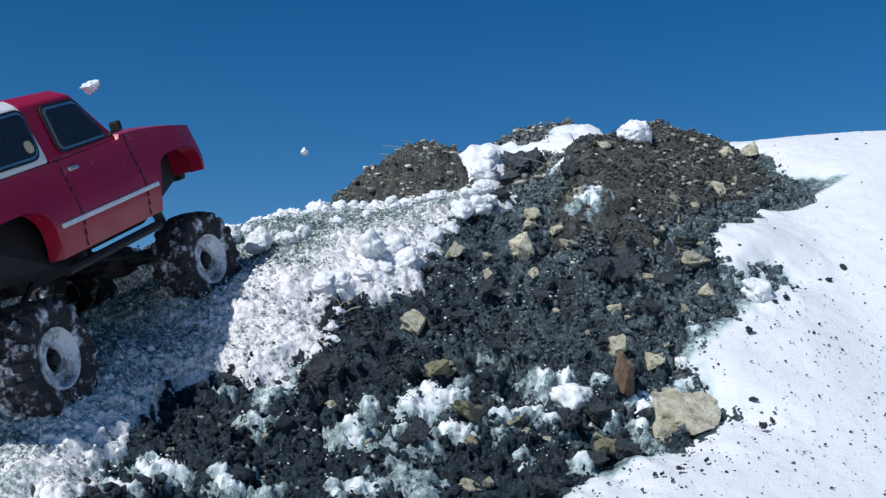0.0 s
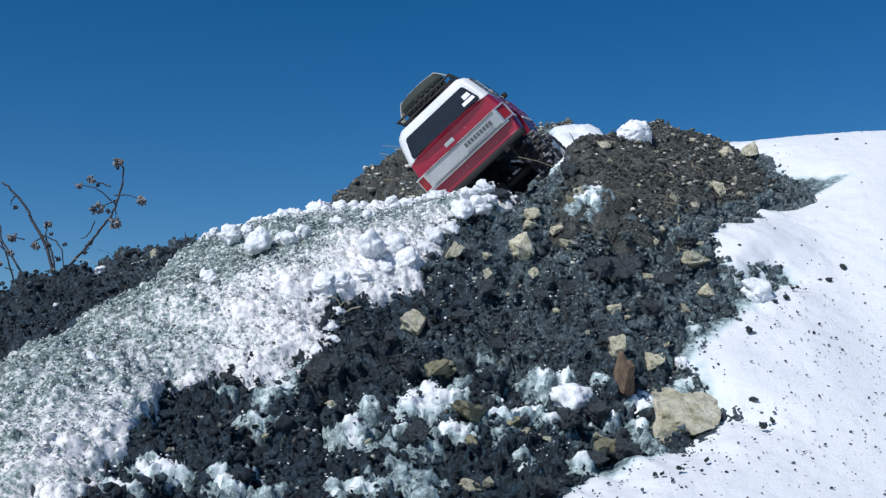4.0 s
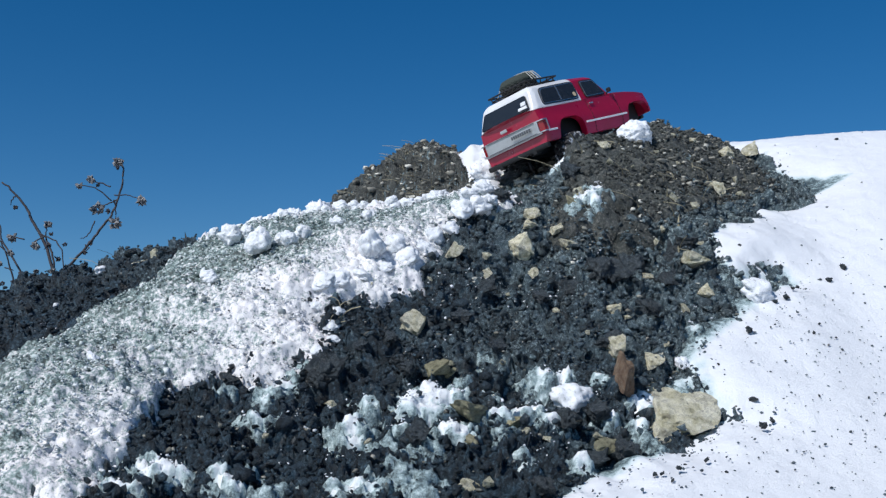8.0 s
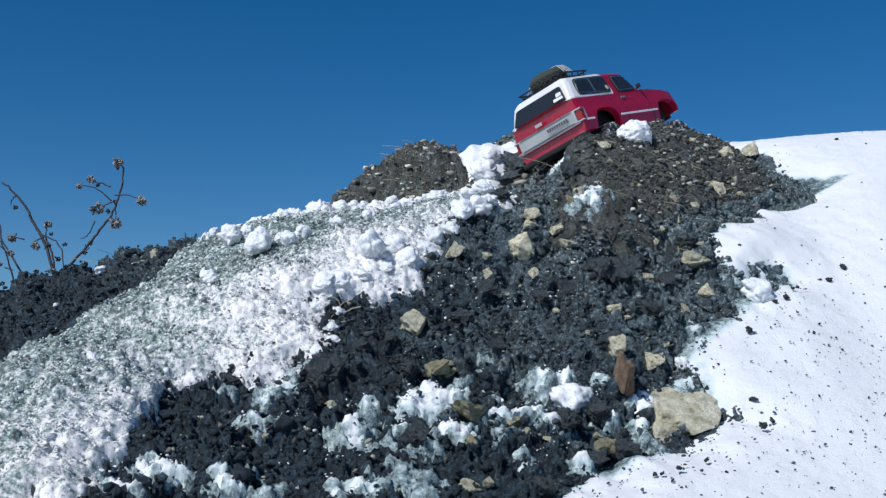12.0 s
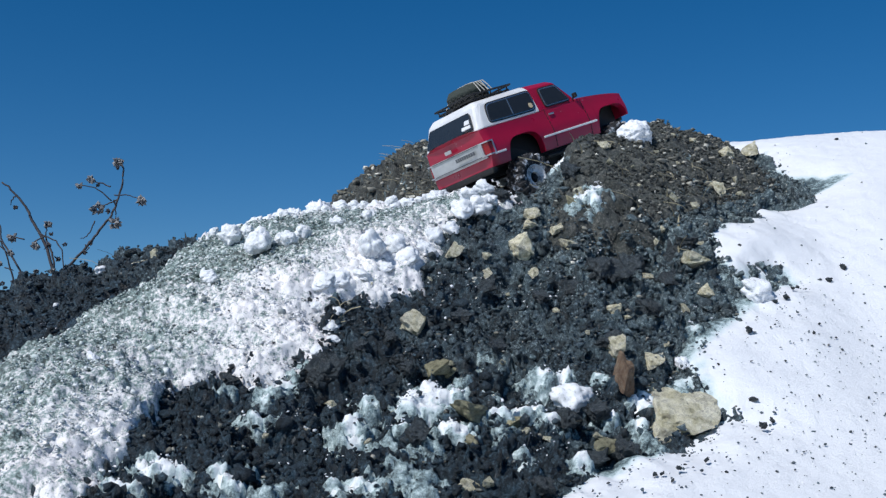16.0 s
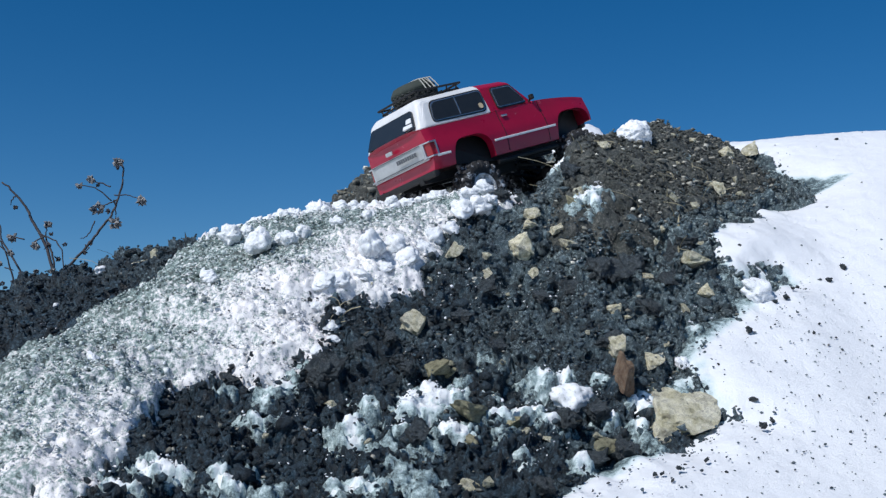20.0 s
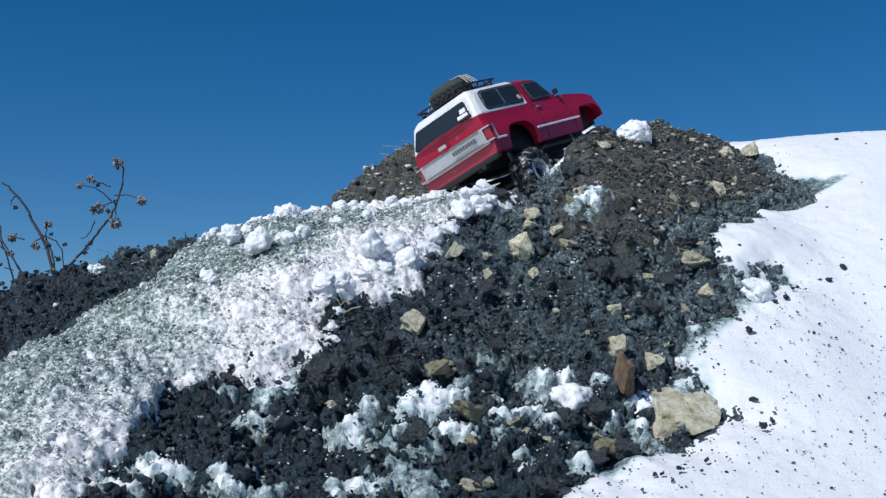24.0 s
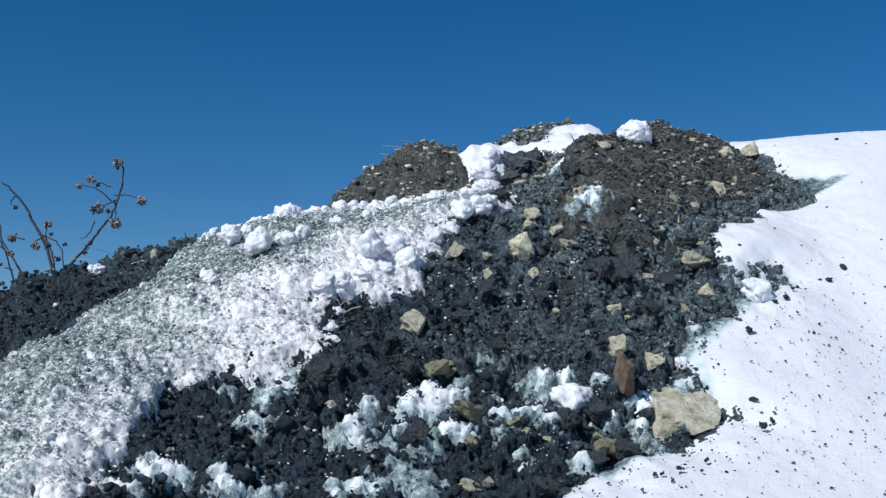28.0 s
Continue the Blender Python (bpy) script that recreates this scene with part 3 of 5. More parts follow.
def patch_z(x, y):
    d = np.maximum(-0.08, patch_reach(x, y) + 0.001)
    v = (y + base_height(x, y)) / 1.25
    d = d + 0.008 * fbm(x * 70, v * 70, 4, 71, 0.8)
    h = np.where(d > 0, 0.015 * (1 - np.exp(-np.maximum(d, 0) / 0.010)), np.maximum(1.1 * d, -0.03)) + 0.016 * smooth(-0.01, 0.02, outline_distance(DRY_TOP, x, y))
    return ground_height(x, y) + np.clip(0.22 * soil_relief(x, y), -0.005, 0.004) + h + 0.0022 * fbm(x * 120, v * 120, 3, 72, 0.8)


def patch_keep(x, y):
    return patch_reach(x, y) > -0.035


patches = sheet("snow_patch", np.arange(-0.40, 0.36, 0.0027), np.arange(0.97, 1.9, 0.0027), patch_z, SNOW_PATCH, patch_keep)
set_wet_shade(patches, lambda x, y: 0.80 * smooth(0.005, -0.006, reach(PATCHES, x, y)))
tagged(patches, "thin remnants of grainy snow between dark clods", "snow", kind="stuff")


# ---------- the model truck ----------
TRUCK_SIZE = 1.045   # the truck is drawn at a wheelbase of 0.317 and then brought to its true size
AXLES = (-0.133, 0.184)
WHEEL_R = 0.058 * TRUCK_SIZE
WHEEL_AT = {k: tuple(TRUCK_SIZE * v for v in at) for k, at in (("rr", (AXLES[0], -0.090, -0.040)), ("rl", (AXLES[0], 0.090, -0.040)), ("fr", (AXLES[1], -0.090, -0.040)), ("fl", (AXLES[1], 0.090, -0.040)))}


def paint(name, color, rough, coat, dirt):
    m, n, l, b = material(name, color, rough, 0, coat)
    b.inputs["Coat Roughness"].default_value = 0.12
    c = mixed(n, l, ramp(n, l, grain(n, l, 14, 6, 0.65), (0.35, gray(0)), (0.8, gray(1))), color, tuple(v * 0.78 for v in color))
    c = mixed(n, l, ramp(n, l, grain(n, l, 34, 8, 0.7), (0.66, gray(0)), (0.70, gray(0.9))), c, (0.80, 0.80, 0.82))
    c = mixed(n, l, ramp(n, l, grain(n, l, 60, 6, 0.7), (0.62, gray(0)), (0.75, gray(dirt))), c, (0.30, 0.26, 0.24))
    l.new(c, b.inputs["Base Color"])
    l.new(ramp(n, l, grain(n, l, 25, 5), (0.3, gray(rough * 0.8)), (0.7, gray(rough * 1.4))), b.inputs["Roughness"])
    return m


def plain(name, color, rough, metal=0.0):
    m, n, l, b = material(name, color, rough, metal)
    c = mixed(n, l, ramp(n, l, grain(n, l, 40, 6, 0.7), (0.4, gray(0)), (0.75, gray(0.6))), color, tuple(min(1, v * 0.6 + 0.02) for v in color))
    l.new(c, b.inputs["Base Color"])
    bump(n, l, b, grain(n, l, 300, 4), 0.15, 0.001)
    return m


def snowy(name, color, rough, low, high):
    m, n, l, b = material(name, color, rough)
    c = mixed(n, l, ramp(n, l, grain(n, l, 45, 7, 0.7), (low, gray(0)), (high, gray(1))), color, (0.72, 0.74, 0.78))
    l.new(c, b.inputs["Base Color"])
    bump(n, l, b, grain(n, l, 160, 6), 0.5, 0.002)
    return m


RED = paint("crimson paint", (0.38, 0.005, 0.036), 0.32, 0.35, 0.09)
WHITE = paint("white paint", (0.80, 0.80, 0.80), 0.35, 0.3, 0.20)
GLASS = plain("smoked window", (0.020, 0.024, 0.028), 0.06)
RUBBER_TRIM = plain("black rubber trim", (0.015, 0.015, 0.016), 0.6)
BLACK = plain("black plastic", (0.009, 0.009, 0.010), 0.65)
CHROME = plain("satin chrome", (0.66, 0.67, 0.68), 0.28, 0.9)
BRIGHT = plain("white trim paint", (0.80, 0.81, 0.82), 0.35)
SILVER = plain("brushed silver panel", (0.50, 0.52, 0.52), 0.45, 0.3)
SHOCK = plain("dark steel", (0.09, 0.09, 0.10), 0.4, 0.7)
LAMP_RED = plain("red lamp lens", (0.30, 0.012, 0.018), 0.15)
LAMP_CLEAR = plain("clear lamp lens", (0.70, 0.70, 0.66), 0.10)
TYRE = snowy("snow-caked tyre rubber", (0.022, 0.022, 0.024), 0.85, 0.53, 0.66)
RIM = snowy("snow-packed wheel", (0.05, 0.055, 0.06), 0.6, 0.36, 0.54)
GREEN = plain("dark tyre rubber", (0.030, 0.033, 0.030), 0.85)
OLIVE = plain("olive canvas", (0.034, 0.044, 0.036), 0.9)
ROPE = plain("pale cord", (0.45, 0.44, 0.40), 0.9)
DECAL = plain("white sticker", (0.75, 0.76, 0.78), 0.5)
TAN_DECAL = plain("tan sticker", (0.60, 0.48, 0.30), 0.6)
DARK_PRINT = plain("dark print", (0.10, 0.11, 0.12), 0.5)


def hull(points, bevel=0.0, segments=2):
    bm = bmesh.new()
    for p in points:
        bm.verts.new(p)
    made = bmesh.ops.convex_hull(bm, input=bm.verts)
    bmesh.ops.delete(bm, geom=[g for g in made["geom_interior"] if isinstance(g, bmesh.types.BMVert)], context="VERTS")
    bmesh.ops.dissolve_limit(bm, angle_limit=0.02, verts=bm.verts, edges=bm.edges)
    if bevel:
        bmesh.ops.bevel(bm, geom=bm.edges[:], offset=bevel, segments=segments, affect="EDGES", profile=0.6)
    bmesh.ops.recalc_face_normals(bm, faces=bm.faces)
    return bm


def block(sx, sy, sz, m=None, bevel=0.0):
    pts = [Vector((a * sx / 2, b * sy / 2, c * sz / 2)) for a in (-1, 1) for b in (-1, 1) for c in (-1, 1)]
    return hull([(m @ p if m else p) for p in pts], bevel)


def rod_between(a, b, r, sides=8):
    a, b = Vector(a), Vector(b)
    turn = (b - a).to_track_quat("Z", "Y").to_matrix().to_4x4()
    bm = bmesh.new()
    bmesh.ops.create_cone(bm, cap_ends=True, segments=sides, radius1=r, radius2=r, depth=(b - a).length, matrix=Matrix.Translation((a + b) / 2) @ turn)
    return bm


def joined(*bms):
    out = bms[0]
    for b in bms[1:]:
        me = bpy.data.meshes.new("join")
        b.to_mesh(me)
        b.free()
        out.from_mesh(me)
        bpy.data.meshes.remove(me)
    return out


def lathe(profile, sides=40):
    """Turns a profile of (along, radius) about the axle."""
    verts, faces = [], []
    n = len(profile)
    for k in range(sides):
        a = 2 * math.pi * k / sides
        for w, r in profile:
            verts.append((r * math.cos(a), w, r * math.sin(a)))
    for k in range(sides):
        for j in range(n - 1):
            a, b = k * n + j, ((k + 1) % sides) * n + j
            faces.append((a, a + 1, b + 1, b))
    bm = bmesh.new()
    vs = [bm.verts.new(v) for v in verts]
    for f in faces:
        bm.faces.new([vs[i] for i in f])
    bmesh.ops.remove_doubles(bm, verts=bm.verts, dist=1e-6)
    bmesh.ops.recalc_face_normals(bm, faces=bm.faces)
    return bm


def rounded(corners, r, steps=4):
    """A polygon with its corners rounded."""
    out, n = [], len(corners)
    for k in range(n):
        p, a, b = Vector(corners[k]), Vector(corners[k - 1]), Vector(corners[(k + 1) % n])
        da, db = (a - p), (b - p)
        s, e = p + da.normalized() * min(r, da.length * 0.45), p + db.normalized() * min(r, db.length * 0.45)
        for i in range(steps + 1):
            t = i / steps
            out.append((1 - t) ** 2 * s + 2 * t * (1 - t) * p + t * t * e)
    return out


def plate(points, normal, thick):
    """A flat panel from its outline, given a thickness along the normal."""
    bm = bmesh.new()
    nrm = Vector(normal).normalized() * thick
    lo, hi = [bm.verts.new(p) for p in points], [bm.verts.new(Vector(p) + nrm) for p in points]
    bm.faces.new(hi)
    bm.faces.new(lo[::-1])
    n = len(points)
    for k in range(n):
        bm.faces.new((lo[k], lo[(k + 1) % n], hi[(k + 1) % n], hi[k]))
    bmesh.ops.recalc_face_normals(bm, faces=bm.faces)
    return bm


BELT, ROOF, ROOF_TOP = 0.107, 0.166, 0.177


def half_width(x, z):
    w = 0.1015 + 0.0085 * math.exp(-((z - 0.054) / 0.032) ** 2)
    if x < -0.226:
        w -= 0.005 * ((-0.226 - x) / 0.020) ** 2
    if x > 0.19:
        w -= 0.007 * ((x - 0.19) / 0.06) ** 2
    return w


def arch(x, centre, reach, top, floor):
    u = abs(x - centre) / reach
    return floor if u >= 1 else floor + (top - floor) * (1 - u ** 4.0) ** 0.5


def body_bottom(x):
    if x < -0.183:
        return 0.022
    if x < -0.069:
        return arch(x, -0.126, 0.057, 0.072, 0.017 if x > -0.126 else 0.022)
    if x < 0.126:
        return 0.017
    if x < 0.240:
        return arch(x, 0.183, 0.057, 0.075, 0.017 if x < 0.183 else 0.040)
    return 0.040


def body_top(x):
    if x < 0.09:
        return BELT
    return 0.112 - 0.017 * ((x - 0.09) / 0.157) ** 1.6


def body_shell():
    """Flanks with wheel arches, bonnet and tail as one pressed shell."""
    xs = sorted(set([-0.246 + 0.004 * k for k in range(124)] + [-0.1831, -0.1829, -0.0691, -0.0689, 0.1259, 0.1261, 0.2399, 0.2401]))
    rows = 9
    bm = bmesh.new()
    edge = {}
    for s in (-1, 1):
        grid = []
        for x in xs:
            lo, hi = body_bottom(x), body_top(x)
            col = [bm.verts.new((x, s * (half_width(x, lo) - 0.018), lo))]
            for k in range(rows + 1):
                z = lo + (hi - lo) * k / rows
                col.append(bm.verts.new((x, s * half_width(x, z), z)))
            grid.append(col)
        for a, b in zip(grid, grid[1:]):
            for k in range(len(a) - 1):
                bm.faces.new((a[k], b[k], b[k + 1], a[k + 1]))
        edge[s] = grid
    n = 10
    top = []
    for i, x in enumerate(xs):
        a, b = edge[-1][i][-1].co, edge[1][i][-1].co
        line = [edge[-1][i][-1]]
        for k in range(1, n):
            f = k / n
            crown = 0.007 * (1 - (2 * f - 1) ** 4) + (0.003 if 0.3 < f < 0.7 and x > 0.1 else 0)
            p = a.lerp(b, f)
            line.append(bm.verts.new((x, p.y, p.z + crown)))
        line.append(edge[1][i][-1])
        top.append(line)
    for a, b in zip(top, top[1:]):
        for k in range(n):
            bm.faces.new((a[k], b[k], b[k + 1], a[k + 1]))
    for i, out in ((0, -1), (-1, 1)):
        left, right = edge[-1][i], edge[1][i]
        for k in range(1, rows + 1):
            bm.faces.new((left[k], right[k], right[k + 1], left[k + 1]))
        line = top[i]
        bm.faces.new([v for v in line])
    bmesh.ops.recalc_face_normals(bm, faces=bm.faces)
    return bm


def side_y(z):
    """Half width of the cab's glass sides."""
    return 0.1010 + (0.0895 - 0.1010) * (z - BELT) / (ROOF - BELT)


def side_pane(corners, s, off, thick, r):
    pts = [Vector((x, s * (side_y(z) + off), z)) for x, z in corners]
    return plate(rounded(pts, r), (0, s, 0.26), thick)


def grown(corners, d):
    cx, cz = sum(c[0] for c in corners) / len(corners), sum(c[1] for c in corners) / len(corners)
    return [(x + math.copysign(d, x - cx), z + math.copysign(d, z - cz)) for x, z in corners]


def tyre_mesh():
    """One moulded ring: the blocks of the tread stand up from it, staggered from side to side."""
    cross = [(-0.019, 0.029, 0), (-0.0225, 0.033, 0), (-0.0240, 0.039, 0), (-0.0238, 0.0425, 1), (-0.0232, 0.0480, 1), (-0.0222, 0.0510, 2), (-0.0130, 0.0525, 2), (-0.0125, 0.0525, 0),
             (-0.0115, 0.0528, 3), (-0.0015, 0.0532, 3), (-0.0008, 0.0530, 0), (0.0008, 0.0530, 0)]
    cross = cross + [(-w, r, -k) for w, r, k in reversed(cross[:-1])]
    bm, rings, steps = bmesh.new(), [], 160
    for i in range(steps):
        a = 2 * math.pi * i / steps
        ring = []
        for w, r, k in cross:
            phase = (i + (4 if k < 0 else 0) + (3 if abs(k) == 3 else 0)) % 8
            up = 1.0 if k and phase in (1, 2, 3, 4) else 0.0
            out = 0.0016 * up * math.copysign(1, w) if abs(k) == 1 else 0.0
            rr = r + up * (0.0048 if abs(k) > 1 else 0.0)
            ring.append(bm.verts.new((rr * math.cos(a), w + out, rr * math.sin(a))))
        rings.append(ring)
    n = len(cross)
    for i in range(steps):
        p, q = rings[i], rings[(i + 1) % steps]
        for j in range(n):
            bm.faces.new((p[j], p[(j + 1) % n], q[(j + 1) % n], q[j]))
    bmesh.ops.recalc_face_normals(bm, faces=bm.faces)
    return bm


def build_truck():
    t = tagged(new("model_truck"), "crimson model off-road truck with white hardtop and snowy tyres", "toy truck")
    body = part("body", body_shell(), RED, t, "crimson pressed body shell", False)
    thick = body.modifiers.new("thickness", "SOLIDIFY")
    thick.thickness, thick.offset = 0.0022, -1
    sharp = body.modifiers.new("edges", "EDGE_SPLIT")
    sharp.split_angle = radians(38)
    part("belly", hull([(x, y, z) for x in (-0.235, 0.244) for y in (-0.060, 0.060) for z in (0.036, 0.103)] + [(x, y, 0.010) for x in (-0.06, 0.11) for y in (-0.085, 0.085)]), BLACK, t, "black inner floor")
    part("cab", hull([(0.094, s * 0.098, BELT) for s in (-1, 1)] + [(-0.038, s * 0.1010, BELT) for s in (-1, 1)] +
                     [(0.047, s * 0.0875, ROOF) for s in (-1, 1)] + [(-0.042, s * 0.0895, ROOF) for s in (-1, 1)] +
                     [(0.040, s * 0.072, ROOF_TOP - 0.002) for s in (-1, 1)] + [(-0.042, s * 0.074, ROOF_TOP) for s in (-1, 1)], 0.003), RED, t, "crimson cab")
    part("hardtop", hull([(-0.0385, s * 0.1020, BELT + 0.001) for s in (-1, 1)] + [(-0.234, s * 0.1025, BELT + 0.001) for s in (-1, 1)] + [(-0.246, s * 0.0960, BELT + 0.001) for s in (-1, 1)] +
                         [(-0.0425, s * 0.0905, ROOF) for s in (-1, 1)] + [(-0.206, s * 0.0895, ROOF - 0.002) for s in (-1, 1)] + [(-0.219, s * 0.082, ROOF - 0.004) for s in (-1, 1)] +
                         [(-0.0425, s * 0.075, ROOF_TOP + 0.001) for s in (-1, 1)] + [(-0.206, s * 0.072, ROOF_TOP - 0.003) for s in (-1, 1)], 0.004, 3), WHITE, t, "white hardtop")
    door_win = [(-0.014, 0.117), (0.065, 0.117), (0.040, 0.156), (-0.012, 0.157)]
    side_win = [(-0.201, 0.119), (-0.053, 0.118), (-0.047, 0.160), (-0.186, 0.157)]
    for s in (-1, 1):
        for name, c, r in (("door_window", door_win, 0.006), ("side_window", side_win, 0.011)):
            w = part(name, side_pane(c, s, 0.0026, 0.0014, r), GLASS, t, "smoked window")
            part("window_frame", side_pane(grown(c, 0.0048), s, 0.0006, 0.0018, r + 0.003), RUBBER_TRIM, w, "black rubber frame")
            part("bright_strip", side_pane(grown(c, 0.0022), s, 0.0012, 0.0018, r + 0.001), CHROME, w, "thin chrome strip round the glass")
            if name == "side_window":
                part("divider", side_pane([(-0.1265, 0.120), (-0.1240, 0.120), (-0.1210, 0.158), (-0.1235, 0.158)], s, 0.004, 0.0012, 0.0005), CHROME, w, "thin chrome divider")
        part("side_trim", block(0.187, 0.003, 0.005, pose(0.0285, s * 0.1105, 0.048), 0.0012), BRIGHT, t, "white trim strip")
        part("rear_trim", block(0.046, 0.003, 0.005, pose(-0.214, s * 0.1098, 0.048), 0.0012), BRIGHT, t, "white trim strip")
        for x, lo, hi in ((-0.028, 0.020, 0.106), (0.098, 0.020, 0.110)):
            part("door_seam", joined(*[block(0.0013, 0.0012, 0.0105, pose(x, s * (half_width(x, z) + 0.0001), z)) for z in np.arange(lo + 0.005, hi, 0.0100)]), RUBBER_TRIM, t, "thin dark seam round the door")
        part("door_handle", block(0.016, 0.004, 0.004, pose(-0.012, s * 0.1050, 0.096), 0.001), CHROME, t)
        m = part("mirror", block(0.009, 0.011, 0.012, pose(0.083, s * 0.106, 0.121), 0.003), BLACK, t, "black door mirror")
        part("mirror_arm", rod_between((0.080, s * 0.096, 0.113), (0.083, s * 0.104, 0.119), 0.0022), BLACK, m)
        part("fender_badge", block(0.016, 0.002, 0.004, pose(0.148, s * 0.1030, 0.082), 0.0005), CHROME, t)
        lamp = part("tail_lamp", block(0.014, 0.015, 0.026, pose(-0.2400, s * 0.1005, 0.064), 0.002), LAMP_RED, t, "red tail lamp")
        part("bezel", joined(block(0.018, 0.025, 0.003, pose(-0.2405, s * 0.0985, 0.0785), 0.0006), block(0.018, 0.025, 0.003, pose(-0.2405, s * 0.0985, 0.0495), 0.0006),
                             block(0.004, 0.003, 0.032, pose(-0.2320, s * 0.1098, 0.064), 0.0006), block(0.004, 0.003, 0.032, pose(-0.2475, s * 0.0915, 0.064), 0.0006)), CHROME, lamp, "chrome bezel")
        part("headlamp", block(0.004, 0.034, 0.020, pose(0.2480, s * 0.070, 0.074), 0.002), LAMP_CLEAR, t, "clear headlamp")
        part("rock_slider", rod_between((-0.064, s * 0.098, 0.004), (0.118, s * 0.098, 0.004), 0.005), BLACK, t, "black rock slider")
        part("chassis_rail", block(0.46, 0.010, 0.016, pose(0.0, s * 0.034, 0.012), 0.001), BLACK, t)
        for x in AXLES:
            part("shock_absorber", rod_between((x + 0.008, s * 0.062, -0.040), (x - 0.016, s * 0.060, 0.055), 0.0060), SHOCK, t, "dark metal shock absorber")
            part("suspension_link", rod_between((x, s * 0.055, -0.040), (x * 0.25, s * 0.03, -0.006), 0.0035), BLACK, t)
    def on_rear(y, z):
        """A point of the sloping rear of the hardtop."""
        return Vector((-0.2470 + 0.027 * (z - 0.108) / 0.054, y, z))
    rear = part("rear_window", plate(rounded([on_rear(-0.086, 0.113), on_rear(0.086, 0.113), on_rear(0.073, 0.153), on_rear(-0.073, 0.153)], 0.006), (-1, 0, 0.5), 0.0032), GLASS, t, "smoked rear window")
    for y0, y1, z0, z1 in ((-0.080, -0.052, 0.1185, 0.1255), (-0.076, -0.060, 0.1285, 0.1375)):
        part("sticker", plate([on_rear(y0, z0), on_rear(y1, z0), on_rear(y1, z1), on_rear(y0 + 0.002, z1)], (-1, 0, 0.5), 0.0042), DECAL, rear, "white sticker with unreadable print")
    part("sticker", plate(rounded([Vector((x, -side_y(z) - 0.0040, z)) for x, z in ((-0.068, 0.122), (-0.056, 0.122), (-0.056, 0.134), (-0.068, 0.134))], 0.006), (0, -1, 0.2), 0.0006), TAN_DECAL, t, "round tan sticker")
    gate = part("tailgate_panel", block(0.003, 0.180, 0.033, pose(-0.2485, 0.0, 0.0635), 0.0008), SILVER, t, "brushed silver tailgate panel")
    part("border", joined(*[block(0.0012, 0.170, 0.0016, pose(-0.2504, 0, 0.0635 + dz)) for dz in (-0.0140, 0.0145)]), DARK_PRINT, gate)
    for k in range(9):
        part("letter_bar", block(0.0012, 0.0052, 0.0085, pose(-0.2504, -0.068 + 0.0075 * k, 0.0645)), DARK_PRINT, gate)
    part("lower_trim", block(0.004, 0.196, 0.003, pose(-0.2480, 0, 0.0455), 0.0008), CHROME, t, "chrome trim strip")
    part("tailgate_handle", block(0.003, 0.022, 0.008, pose(-0.2480, 0.012, 0.090), 0.001), SILVER, t)
    part("rear_bumper", joined(block(0.014, 0.212, 0.013, pose(-0.250, 0, 0.0145), 0.004), block(0.020, 0.012, 0.016, pose(-0.240, 0.06, 0.010), 0.002), block(0.020, 0.012, 0.016, pose(-0.240, -0.06, 0.010), 0.002)), BLACK, t, "black rear bumper")
    part("front_bumper", joined(block(0.014, 0.130, 0.016, pose(0.257, 0, 0.040), 0.004), rod_between((0.262, -0.05, 0.034), (0.262, -0.05, 0.062), 0.004),
                                rod_between((0.262, 0.05, 0.034), (0.262, 0.05, 0.062), 0.004), rod_between((0.262, -0.05, 0.062), (0.262, 0.05, 0.062), 0.004)), BLACK, t, "black bumper with guard bar")
    part("grille", joined(block(0.004, 0.100, 0.030, pose(0.2475, 0, 0.074), 0.001), *[block(0.003, 0.098, 0.002, pose(0.2500, 0, 0.063 + 0.0055 * k)) for k in range(5)]), CHROME, t, "chrome grille")
    part("windscreen", plate(rounded([Vector((0.0915, -0.086, 0.115)), Vector((0.0915, 0.086, 0.115)), Vector((0.052, 0.076, 0.161)), Vector((0.052, -0.076, 0.161))], 0.005), (1, 0, 0.86), 0.0028), GLASS, t, "smoked windscreen")
    part("gearbox", block(0.10, 0.045, 0.035, pose(0.01, 0, 0.002), 0.006), BLACK, t)
    part("drive_shaft", rod_between((-0.11, 0.0, -0.030), (-0.03, 0, 0.0), 0.005), BLACK, t)
    part("drive_shaft", rod_between((0.14, 0.0, -0.030), (0.05, 0, 0.0), 0.005), BLACK, t)
    for x in AXLES:
        part("axle", joined(rod_between((x, -0.088, -0.040), (x, 0.088, -0.040), 0.009, 10), block(0.034, 0.034, 0.034, pose(x, 0.012, -0.040), 0.010)), BLACK, t, "black solid axle")
    back, front = -0.190, -0.071
    rack = part("roof_rack", rod_between((back, -0.062, 0.181), (front, -0.062, 0.181), 0.0022), BLACK, t, "black wire roof rack")
    part("rail", rod_between((back, 0.062, 0.181), (front, 0.062, 0.181), 0.0022), BLACK, rack)
    for k in range(6):
        x = back + 0.004 + (front - back - 0.008) * k / 5
        part("crossbar", rod_between((x, -0.064, 0.183), (x, 0.064, 0.183), 0.0019), BLACK, rack)
    for s in (-1, 1):
        part("rail", rod_between((back - 0.004, s * 0.068, 0.192), (front + 0.004, s * 0.068, 0.192), 0.0023), BLACK, rack)
        for k in range(5):
            x = back + 0.006 + (front - back - 0.012) * k / 4
            part("rail_post", rod_between((x, s * 0.062, 0.181), (x - 0.002, s * 0.068, 0.192), 0.0016, 6), BLACK, rack)
    for x in (back - 0.004, front + 0.004):
        part("rail", rod_between((x, -0.068, 0.192), (x, 0.068, 0.192), 0.0023), BLACK, rack)
